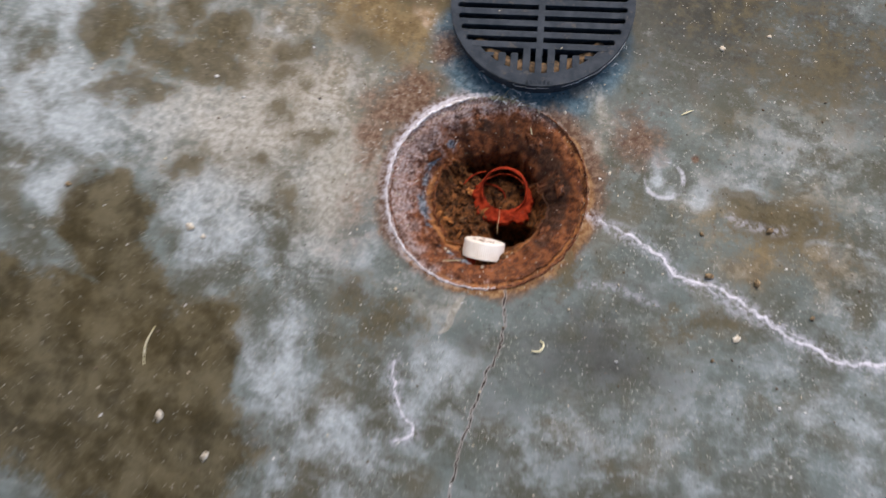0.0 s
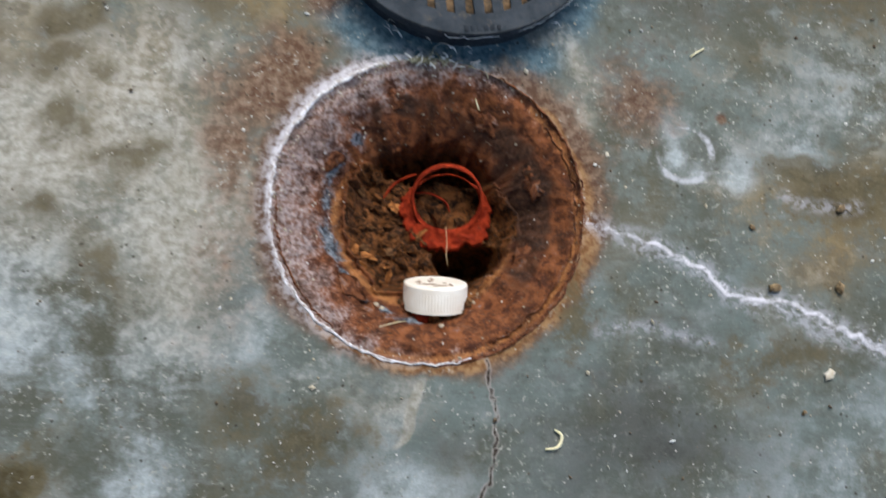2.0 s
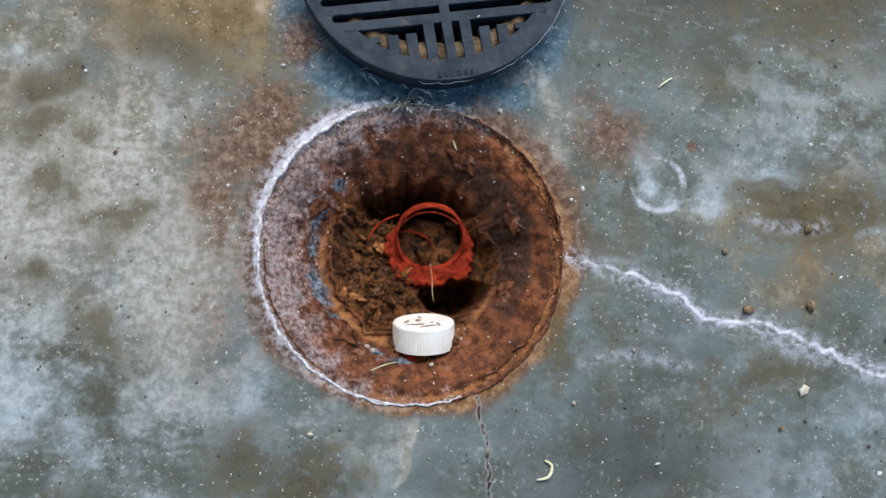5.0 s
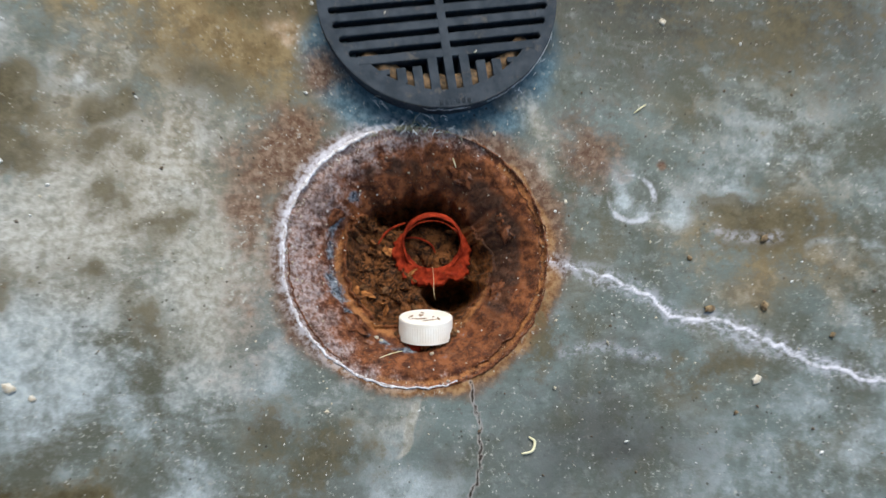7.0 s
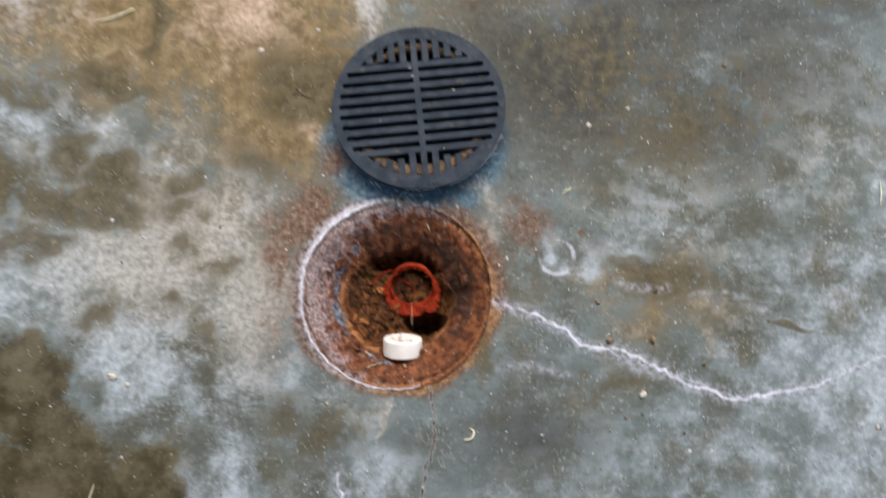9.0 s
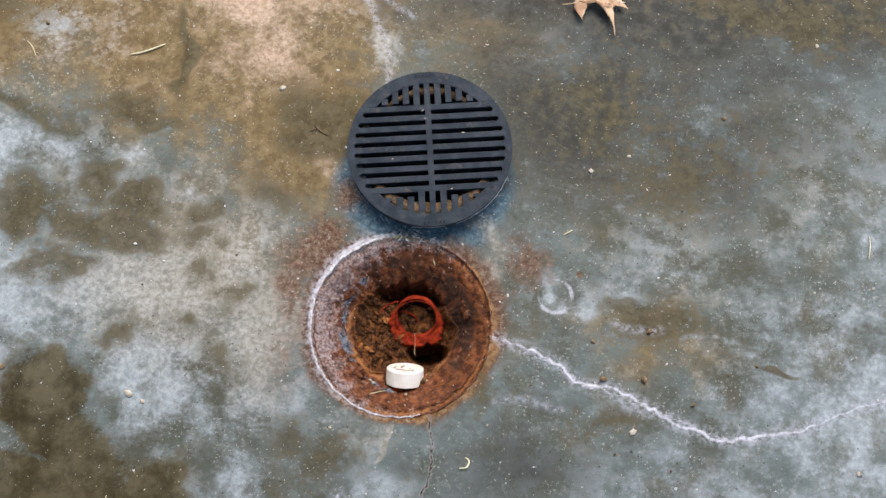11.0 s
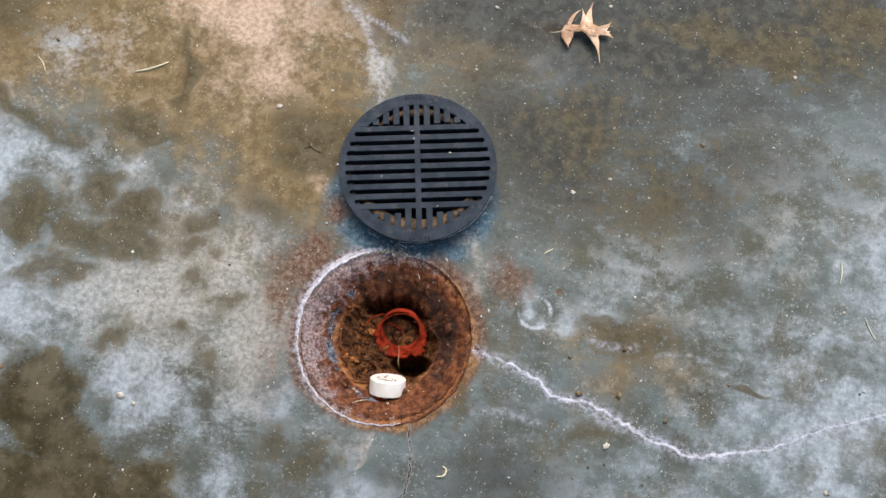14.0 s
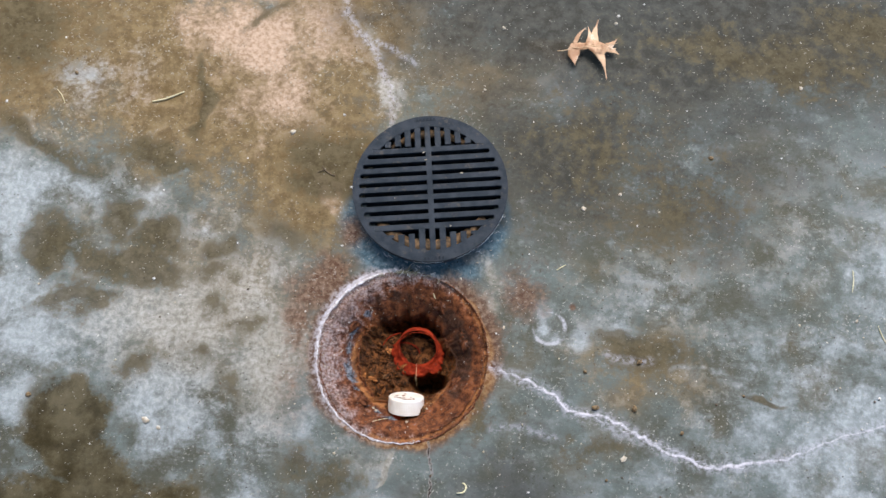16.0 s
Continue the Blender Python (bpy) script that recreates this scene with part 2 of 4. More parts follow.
LINT = mottled("pale_lint", (0.55, 0.56, 0.55), (0.75, 0.76, 0.76), 200, 0.9)
GRIT = grit_mat()
PLASTER = mottled("painted_plaster", (0.46, 0.46, 0.45), (0.52, 0.52, 0.51), 6, 0.85)
LAWN = mottled("lawn", (0.04, 0.06, 0.02), (0.09, 0.11, 0.04), 3, 0.95)

# ---------------------------------------------------------------- mesh helpers


def link(name, bm, mat, parent=None, label="", smooth=False):
    me = bpy.data.meshes.new(name)
    bm.normal_update()
    bm.to_mesh(me)
    bm.free()
    me.materials.append(mat)
    if smooth:
        me.polygons.foreach_set("use_smooth", [True] * len(me.polygons))
    ob = new(name, me)
    ob.parent = parent
    return tagged(ob, label) if label else ob


def part(name, bm, mat, parent, label="", smooth=False):
    return link(name, bm, mat, parent, label, smooth)


def empty(name, m, label, category, group=""):
    ob = new(name)
    ob.empty_display_size = 0.02
    ob.matrix_world = m
    return tagged(ob, label, category, group)


def box(x0, x1, y0, y1, z0, z1, bevel=0.0):
    bm = bmesh.new()
    bmesh.ops.create_cube(bm, size=1)
    for v in bm.verts:
        v.co = Vector((x0 if v.co.x < 0 else x1, y0 if v.co.y < 0 else y1, z0 if v.co.z < 0 else z1))
    if bevel:
        bmesh.ops.bevel(bm, geom=bm.edges[:], offset=bevel, segments=2, affect="EDGES", profile=0.6)
    return bm


def lathe(profile, steps, close=False):
    """A ring or cup turned from (radius, z) pairs."""
    bm = bmesh.new()
    rings = []
    for r, z in profile:
        rings.append([bm.verts.new((r * math.cos(2 * math.pi * i / steps), r * math.sin(2 * math.pi * i / steps), z)) for i in range(steps)])
    pairs = list(zip(rings, rings[1:])) + ([(rings[-1], rings[0])] if close else [])
    for a, b in pairs:
        for i in range(steps):
            j = (i + 1) % steps
            bm.faces.new((a[i], a[j], b[j], b[i]))
    bmesh.ops.recalc_face_normals(bm, faces=bm.faces[:])
    return bm


def tube(points, radius, sides=7, taper=True, flat=1.0):
    """A swept stem through points, thinner at its ends."""
    bm = bmesh.new()
    pts = [Vector(p) for p in points]
    rings = []
    for i, p in enumerate(pts):
        d = (pts[min(i + 1, len(pts) - 1)] - pts[max(i - 1, 0)]).normalized()
        side = d.cross(Vector((0, 0, 1)))
        side = side.normalized() if side.length > 1e-4 else Vector((1, 0, 0))
        up = side.cross(d)
        u = i / (len(pts) - 1)
        r = radius * ((0.35 + 0.65 * math.sin(math.pi * (0.12 + 0.76 * u))) if taper else 1)
        rings.append([bm.verts.new(p + r * (math.cos(a) * side + flat * math.sin(a) * up)) for a in (2 * math.pi * k / sides for k in range(sides))])
    for a, b in zip(rings, rings[1:]):
        for k in range(sides):
            bm.faces.new((a[k], a[(k + 1) % sides], b[(k + 1) % sides], b[k]))
    bm.faces.new(rings[0]), bm.faces.new(rings[-1])
    bmesh.ops.recalc_face_normals(bm, faces=bm.faces[:])
    return bm


def smooth_path(points, n):
    """n places along a Catmull-Rom line through a few points."""
    p = [Vector(q) for q in points]
    p = [2 * p[0] - p[1], *p, 2 * p[-1] - p[-2]]
    out = []
    for i in range(n):
        u = i / (n - 1) * (len(p) - 3)
        k = min(int(u), len(p) - 4)
        f = u - k
        a, b, c, d = p[k:k + 4]
        out.append(0.5 * (2 * b + (c - a) * f + (2 * a - 5 * b + 4 * c - d) * f * f + (3 * b - a - 3 * c + d) * f ** 3))
    return out


def lump(size, seed, rough=0.35, sub=2):
    bm = bmesh.new()
    bmesh.ops.create_icosphere(bm, subdivisions=sub, radius=1)
    for v in bm.verts:
        k = 1 + rough * noise.noise(v.co * 1.6 + Vector((seed * 3.1, seed * 1.7, 0))) + rough * 0.4 * noise.noise(v.co * 4 + Vector((seed, 0, 0)))
        v.co = Vector((v.co.x * size[0] * k, v.co.y * size[1] * k, v.co.z * size[2] * k))
    return bm


def waves(x, y, scale, seed):
    """Smooth random waves over the plan, about -1 to 1."""
    rng = np.random.RandomState(seed)
    out = np.zeros_like(x)
    for k in range(10):
        a, f, p = rng.uniform(0, 2 * np.pi), scale * rng.uniform(0.5, 2.2), rng.uniform(0, 2 * np.pi)
        out += np.sin((x * np.cos(a) + y * np.sin(a)) * f + p)
    return out / 3.2


# ---------------------------------------------------------------- the floor slab
RIM = 0.1065            # the drain's opening
X0, X1, Y0, Y1, STEP = -0.74, 0.74, -0.50, 0.66, 0.0018


class Field:
    """One stain or painted-tone map over the slab: the largest of its soft ellipses."""

    def __init__(self, x, y, seed, warp=0.012):
        self.x = x + warp * waves(x, y, 38, seed) + warp * 0.5 * waves(x, y, 110, seed + 1)
        self.y = y + warp * waves(x, y, 38, seed + 2) + warp * 0.5 * waves(x, y, 110, seed + 3)
        self.v = np.full_like(x, -1.0)

    def blob(self, cx, cy, rx, ry, turn=0, k=1.0):
        a = radians(turn)
        dx, dy = self.x - cx, self.y - cy
        u, w = (dx * math.cos(a) + dy * math.sin(a)) / rx, (dy * math.cos(a) - dx * math.sin(a)) / ry
        self.v = np.maximum(self.v, k * (1 - np.sqrt(u * u + w * w)))
        return self


def line_distance(x, y, points):
    d = np.full_like(x, 0.2)
    for (ax, ay), (bx, by) in zip(points, points[1:]):
        dx, dy = bx - ax, by - ay
        t = np.clip(((x - ax) * dx + (y - ay) * dy) / (dx * dx + dy * dy), 0, 1)
        d = np.minimum(d, np.hypot(x - ax - t * dx, y - ay - t * dy))
    return d


def jagged(points, n, amount, seed):
    """A crack's line: the way through the points with a random zigzag."""
    rng = random.Random(seed)
    return [(p.x + rng.uniform(-amount, amount), p.y + rng.uniform(-amount, amount)) for p in smooth_path([(*q, 0) for q in points], n)]


def plain_level(name):
    """What a stain or tone map holds where the slab is plain."""
    return 0.2 if name in ("vein", "hair", "ring") else -0.3 if name in ("pale", "ochre") else -1.0


def build_floor():
    nx, ny = int((X1 - X0) / STEP) + 1, int((Y1 - Y0) / STEP) + 1
    gx, gy = np.meshgrid(np.linspace(X0, X1, nx), np.linspace(Y0, Y1, ny))
    x, y = gx.ravel(), gy.ravel()
    r = np.hypot(x, y)
    near = (r < RIM + STEP * 0.8) & (r > 1e-6)
    x, y = np.where(near, x * RIM / np.maximum(r, 1e-6), x), np.where(near, y * RIM / np.maximum(r, 1e-6), y)
    z = 0.0005 * waves(x, y, 20, 5)
    z *= np.clip((np.minimum(np.minimum(x - X0, X1 - x), np.minimum(y - Y0, Y1 - y))) / 0.05, 0, 1)
    idx = np.arange(nx * ny).reshape(ny, nx)
    quads = np.stack([idx[:-1, :-1], idx[:-1, 1:], idx[1:, 1:], idx[1:, :-1]], -1).reshape(-1, 4)
    cx, cy = gx.ravel()[quads].mean(1), gy.ravel()[quads].mean(1)
    quads = quads[np.hypot(cx, cy) > RIM]
    me = bpy.data.meshes.new("floor")
    me.from_pydata(np.stack([x, y, z], -1).tolist(), [], quads.tolist())
    me.polygons.foreach_set("use_smooth", [True] * len(me.polygons))

    margin = np.clip(np.minimum(np.minimum(x - X0, X1 - x), np.minimum(y - Y0, Y1 - y)) / 0.09, 0, 1)

    def store(name, v):
        level = plain_level(name)
        v = level + (v - level) * margin
        me.attributes.new(name, "FLOAT", "POINT").data.foreach_set("value", v.astype(np.float32))

    damp = Field(x, y, 11, 0.010)
    damp.blob(-0.400, -0.118, 0.052, 0.056).blob(-0.362, -0.178, 0.082, 0.052, -35).blob(-0.35, -0.29, 0.16, 0.14, -25)
    damp.blob(-0.25, -0.25, 0.060, 0.080).blob(-0.24, -0.35, 0.09, 0.11).blob(-0.50, -0.30, 0.14, 0.15)
    damp.v -= 0.4 * np.clip(1.3 - np.hypot((damp.x + 0.435) / 0.048, (damp.y + 0.165) / 0.016), 0, 1)
    damp.v -= 0.4 * np.clip(1.3 - np.hypot((damp.x + 0.385) / 0.018, (damp.y + 0.17) / 0.010), 0, 1)
    smut = Field(x, y, 17, 0.009)
    smut.blob(-0.475, 0.100, 0.045, 0.050, 30, 0.9).blob(-0.390, 0.148, 0.030, 0.035, 0, 0.9).blob(-0.335, 0.128, 0.042, 0.036, 20, 0.9).blob(-0.445, 0.035, 0.055, 0.022, 20, 0.7)
    smut.blob(-0.37, 0.085, 0.10, 0.034, -4, 1.0).blob(-0.405, 0.032, 0.05, 0.022, 10, 0.8).blob(-0.252, 0.112, 0.030, 0.022, 20, 0.7).blob(-0.36, 0.235, 0.075, 0.024, -8, 0.9).blob(-0.115, 0.240, 0.085, 0.055, -20, 0.95)
    smut.blob(0.44, -0.018, 0.032, 0.006, -12, 0.8).blob(0.27, 0.052, 0.045, 0.016, 8, 0.7)
    smut.blob(-0.36, 0.10, 0.09, 0.02, 10, 0.6).blob(-0.20, 0.02, 0.03, 0.02, 0, 0.35).blob(-0.17, 0.14, 0.05, 0.03, -20, 0.4).blob(-0.25, 0.085, 0.04, 0.02, 10, 0.4).blob(-0.20, -0.06, 0.03, 0.02, 0, 0.35).blob(-0.325, -0.045, 0.035, 0.018, 0, 0.6).blob(-0.26, -0.02, 0.03, 0.018, 20, 0.5).blob(-0.24, 0.045, 0.028, 0.02, 30, 0.5)
    smut.blob(-0.60, 0.42, 0.12, 0.10, 0, 0.6).blob(-0.312, 0.33, 0.013, 0.085, 9, 0.9).blob(-0.52, 0.245, 0.12, 0.022, -18, 0.7).blob(-0.11, -0.14, 0.03, 0.025, 0, 0.5)
    smut.blob(-0.07, -0.17, 0.06, 0.035, 20, 0.5).blob(-0.25, 0.46, 0.012, 0.05, -35, 0.5).blob(0.44, 0.45, 0.20, 0.05, -5, 0.5).blob(0.30, 0.035, 0.06, 0.03, 10, 0.6)
    smut.blob(0.33, 0.22, 0.10, 0.07, 25, 0.35).blob(0.22, 0.30, 0.10, 0.10, 0, 0.3).blob(0.60, 0.50, 0.12, 0.06, 0, 0.6).blob(0.10, -0.07, 0.02, 0.03, 0, 0.3).blob(0.24, -0.09, 0.05, 0.02, 0, 0.35)
    store("smut", smut.v)
    # darker grey tone, widest over the north-east, and one patch in the south-east
    dusk = Field(x, y, 19, 0.020)
    dusk.blob(0.30, 0.52, 0.52, 0.22, -4, 1.5).blob(0.20, 0.30, 0.26, 0.17, 20, 0.9).blob(0.36, 0.26, 0.22, 0.10, 15, 0.6).blob(0.62, 0.50, 0.20, 0.15, 0, 0.9)
    dusk.blob(0.14, -0.15, 0.12, 0.07, 10, 0.55)
    store("dusk", dusk.v)
    # painted shade: a blue crescent that follows the grate's lower edge
    grate_shade = Field(x, y, 71, 0.006)
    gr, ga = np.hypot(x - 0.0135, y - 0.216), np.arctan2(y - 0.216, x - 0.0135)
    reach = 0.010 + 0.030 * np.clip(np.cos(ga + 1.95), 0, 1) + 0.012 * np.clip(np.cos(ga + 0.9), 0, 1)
    grate_shade.v = np.maximum(-1, 1.15 * (1 - (gr - 0.098) / reach)) - 1.5 * np.clip(np.sin(ga) * 1.6 + 0.5, 0, 1)
    store("grate_shade", grate_shade.v)
    store("damp", damp.v)
    ochre = Field(x, y, 21, 0.014)
    ochre.blob(-0.30, 0.36, 0.34, 0.19, -12).blob(-0.13, 0.23, 0.16, 0.14, -30).blob(-0.55, 0.40, 0.2, 0.2).blob(-0.13, 0.45, 0.16, 0.14)
    ochre.blob(-0.24, 0.09, 0.22, 0.11, -10, 0.42).blob(0.05, 0.40, 0.16, 0.10, 0, 0.35).blob(0.30, 0.02, 0.10, 0.05, -10, 0.35)
    ochre.blob(0.34, 0.20, 0.14, 0.08, 20, 0.15).blob(0.16, 0.45, 0.05, 0.03, 0, 0.6)
    ochre.blob(-0.13, 0.25, 0.10, 0.07, -20, 1.2)
    store("ochre", ochre.v)
    # pale pinkish patches in the north-west, with a sheen's soft glow painted in
    worn = Field(x, y, 31, 0.014)
    worn.blob(-0.25, 0.42, 0.075, 0.10, 20, 1.15).blob(-0.21, 0.33, 0.09, 0.07, 0, 0.8).blob(-0.17, 0.45, 0.08, 0.09, 0, 0.7).blob(-0.33, 0.45, 0.05, 0.07, 0, 0.6)
    worn.blob(-0.27, 0.55, 0.10, 0.08, 0, 0.8).blob(-0.10, 0.20, 0.012, 0.055, 35, 0.5).blob(-0.43, 0.34, 0.06, 0.05, 0, 0.2)
    store("worn", worn.v)
    pale = Field(x, y, 41, 0.018)
    pale.blob(-0.34, 0.02, 0.16, 0.08, 10, 0.5).blob(-0.50, 0.00, 0.18, 0.10, 0, 0.9).blob(-0.20, 0.06, 0.11, 0.06, 15, 0.35).blob(-0.55, 0.16, 0.10, 0.10, 0, 0.9)
    pale.blob(-0.28, -0.08, 0.070, 0.075, 0, 0.9).blob(-0.175, -0.22, 0.045, 0.12, 15, 0.95).blob(-0.10, -0.30, 0.07, 0.10, 30, 0.7).blob(0.00, -0.19, 0.03, 0.06, -10, 0.9)
    pale.blob(-0.47, 0.34, 0.07, 0.06, 0, 0.4).blob(0.24, 0.07, 0.06, 0.035, 20, 0.55).blob(0.31, 0.115, 0.07, 0.045, 20, 0.4).blob(0.185, 0.05, 0.026, 0.026, 0, 0.9)
    pale.blob(0.55, -0.04, 0.20, 0.09, 15, 0.6).blob(0.45, 0.02, 0.09, 0.05, 10, 0.4).blob(0.378, 0.018, 0.020, 0.014, 0, 0.6).blob(0.19, 0.38, 0.06, 0.05, 30, 0.55)
    pale.blob(0.64, 0.15, 0.18, 0.24, 0, 0.4).blob(0.55, -0.17, 0.26, 0.10, 0, 0.6).blob(0.347, 0.010, 0.014, 0.010, 0, 0.5).blob(0.30, -0.16, 0.22, 0.07, 10, 0.2)
    pale.blob(-0.062, 0.360, 0.020, 0.055, 20, 0.5).blob(-0.44, 0.175, 0.13, 0.05, -12, 0.7).blob(-0.28, 0.135, 0.14, 0.040, -20, 0.45).blob(-0.17, 0.10, 0.08, 0.04, -20, 0.3).blob(0.12, -0.22, 0.2, 0.07, 0, 0.3).blob(0.03, 0.55, 0.03, 0.05, 30, 0.6)
    pale.blob(-0.12, -0.10, 0.10, 0.06, 20, 0.35).blob(0.45, 0.22, 0.14, 0.07, 20, 0.1)
    pale.blob(0.24, 0.062, 0.050, 0.026, 15, 0.95).blob(0.180, 0.050, 0.024, 0.024, 0, 1.3).blob(0.57, 0.00, 0.12, 0.05, 20, 0.9).blob(0.55, -0.10, 0.09, 0.04, 0, 0.9)
    pale.blob(-0.36, -0.01, 0.12, 0.05, 5, 0.7).blob(-0.47, -0.09, 0.05, 0.05, 0, 0.8).blob(-0.24, -0.10, 0.07, 0.06, 20, 0.8).blob(0.62, 0.16, 0.14, 0.12, 10, 0.5)
    store("pale", pale.v)
    rose = Field(x, y, 51, 0.010)
    rose.blob(-0.16, -0.02, 0.07, 0.11, 0, 0.95).blob(-0.20, 0.06, 0.07, 0.05, 0, 0.4).blob(0.10, 0.08, 0.028, 0.035, 30, 0.9).blob(-0.03, -0.13, 0.07, 0.03, 0, 0.4)
    rose.blob(-0.058, 0.355, 0.020, 0.055, 18, 0.9).blob(-0.10, 0.43, 0.016, 0.05, 40, 0.7).blob(0.09, 0.13, 0.05, 0.025, -30, 0.6).blob(-0.010, -0.138, 0.009, 0.034, -24, 2.2).blob(-0.27, 0.02, 0.18, 0.12, 0, 0.9).blob(-0.22, 0.075, 0.10, 0.06, -15, 0.9)
    store("rose", rose.v)
    rust = Field(x, y, 61, 0.007)
    ang = np.arctan2(y, x)
    rr = np.hypot(x, y)
    width = 0.013 + 0.016 * np.clip(np.cos(ang - 2.35), 0, 1) + 0.016 * np.clip(np.cos(ang - 0.75), 0, 1) ** 2 + 0.004 * waves(x, y, 60, 7)
    rust.v = np.maximum(-1, 0.9 * (1 - (rr - RIM) / np.maximum(width, 0.004)))
    rust.v -= 1.1 * np.clip(np.cos(ang - 1.60), 0, 1) ** 10
    rust.blob(0.145, 0.085, 0.032, 0.042, 20, 0.6).blob(-0.108, 0.082, 0.042, 0.052, -30, 1.1).blob(-0.135, 0.03, 0.02, 0.05, 0, 0.6).blob(-0.13, -0.04, 0.018, 0.05, 0, 0.2)
    rust.blob(-0.075, 0.16, 0.02, 0.035, 20, 0.6).blob(0.207, 0.084, 0.007, 0.006, 0, 0.8).blob(0.18, 0.445, 0.02, 0.014, 0, 0.9)
    store("rust", rust.v)
    side_w = 0.002 + 0.010 * np.clip(np.cos(ang + 0.75), 0, 1) + 0.002 * waves(x, y, 150, 9)
    store("tan", np.maximum(-1, 0.9 * (1 - (rr - RIM) / np.maximum(side_w, 0.0015))) - 0.8 * np.clip(np.cos(ang - 2.4), 0, 1))
    east = jagged(((0.108, -0.004), (0.145, -0.013), (0.184, -0.028), (0.207, -0.046), (0.249, -0.052), (0.290, -0.067), (0.324, -0.083), (0.380, -0.097), (0.423, -0.088), (0.469, -0.077), (0.516, -0.054), (0.60, -0.023), (0.74, 0.02)), 76, 0.0021, 3)
    side = jagged(((0.245, -0.056), (0.275, -0.072), (0.30, -0.076), (0.324, -0.083)), 20, 0.0016, 4)
    strand = jagged(((0.12, -0.008), (0.184, -0.030), (0.215, -0.050), (0.249, -0.055), (0.290, -0.069), (0.324, -0.080), (0.380, -0.095), (0.430, -0.089), (0.516, -0.056)), 60, 0.0030, 13)
    north = jagged(((-0.14, 0.60), (-0.136, 0.493), (-0.114, 0.450), (-0.086, 0.417), (-0.060, 0.367), (-0.047, 0.313), (-0.03, 0.25)), 40, 0.003, 5)
    branch = jagged(((-0.105, 0.435), (-0.07, 0.428), (-0.029, 0.405)), 12, 0.002, 6)
    foot = jagged(((-0.048, -0.20), (-0.041, -0.228), (-0.012, -0.262), (-0.03, -0.275)), 16, 0.003, 8)
    twig = jagged(((0.25, 0.026), (0.27, 0.02), (0.305, 0.021)), 10, 0.0015, 9)
    thread = jagged(((0.116, -0.077), (0.150, -0.073), (0.172, -0.077), (0.196, -0.082)), 22, 0.0012, 15)
    fade = 0.0008 * np.clip((0.17 - x) / 0.05, 0, 1) + 0.0009 * np.clip((x - 0.42) / 0.06, 0, 1)
    d = np.minimum(np.minimum(line_distance(x, y, east), line_distance(x, y, strand) + 0.0011) + fade, line_distance(x, y, side) + 0.0022)
    d = np.minimum(d, np.minimum(line_distance(x, y, north) + 0.0022, line_distance(x, y, branch) + 0.003))
    d = np.minimum(d, np.minimum(line_distance(x, y, foot) + 0.0004, line_distance(x, y, twig) + 0.0026))
    d = np.minimum(d, line_distance(x, y, thread) + 0.0030)
    d = np.minimum(d, np.clip(rr - RIM - 0.0014 - 0.0055 * np.clip(np.cos(ang - 2.25), 0, 1) ** 3, 0, 1) + 0.0012 + 0.008 * np.clip(0.45 - np.cos(ang - 2.9), 0, 1))
    store("vein", d)
    south = jagged(((0.044, -0.100), (0.050, -0.134), (0.051, -0.163), (0.043, -0.195), (0.037, -0.258), (0.035, -0.32), (0.03, -0.5)), 60, 0.0018, 7)
    store("hair", np.minimum(line_distance(x, y, south), line_distance(x, y, north) + 0.0004))
    store("ring", np.abs(np.hypot(x - 0.179, y - 0.051) - 0.020) + 0.003 * np.clip(np.cos(np.arctan2(y - 0.051, x - 0.179) - 2.4), 0, 1))
    me.materials.append(CONCRETE)
    slab = tagged(new("floor", me), "worn grey concrete slab with brown stains and white cracks", "floor", kind="structure")
    for name, b in (("floor_west", (-3.5, X0, -3, 2.2)), ("floor_east", (X1, 3.5, -3, 2.2)), ("floor_south", (X0, X1, -3, Y0)), ("floor_north", (X0, X1, Y1, 2.2))):
        ob = tagged(link(name, box(b[0], b[1], b[2], b[3], -0.12, 0.0), CONCRETE), "plain worn grey concrete floor", "floor", kind="structure")
        for key in ("damp", "smut", "dusk", "grate_shade", "ochre", "worn", "pale", "rose", "rust", "tan", "vein", "hair", "ring"):
            level = plain_level(key)
            ob.data.attributes.new(key, "FLOAT", "POINT").data.foreach_set("value", [level] * len(ob.data.vertices))
    return slab


FLOOR = build_floor()

# ---------------------------------------------------------------- an added, unseen shelter to shape the light: roof, three walls, ground outside
tagged(link("ceiling", box(-3.6, 1.9, -2.2, 0.95, 2.6, 2.72), PLASTER), "unseen plain pale ceiling added to shape the light", "ceiling", kind="structure")
tagged(link("unseen_wall_west", box(-3.62, -3.5, -3.0, 2.2, 0, 2.6), PLASTER), "unseen plain pale wall added to bounce the light", "wall", kind="structure")
tagged(link("unseen_wall_east", box(3.5, 3.62, -3.0, 2.2, 0, 0.5), PLASTER), "unseen low pale wall added, open above for sky light", "wall", kind="structure")
tagged(link("unseen_wall_south", box(-3.62, 3.62, -3.12, -3.0, 0, 0.5), PLASTER), "unseen low pale wall added, open above for sky light", "wall", kind="structure")
tagged(link("ground", box(-900, 900, -900, 900, -0.4, -0.13), LAWN), "unseen green ground added outside the shelter", "ground", kind="structure")

# ---------------------------------------------------------------- the open drain


def throat_edge(a):
    """Uneven radius at which the funnel breaks off into the throat."""
    c, k = math.cos(a), math.sin(a)
    return 0.0615 + 0.010 * noise.noise(Vector((1.6 * c, 1.6 * k, 4.0))) + 0.005 * noise.noise(Vector((6 * c, 6 * k, 1.0))) + 0.0025 * noise.noise(Vector((17 * c, 17 * k, 2.0)))


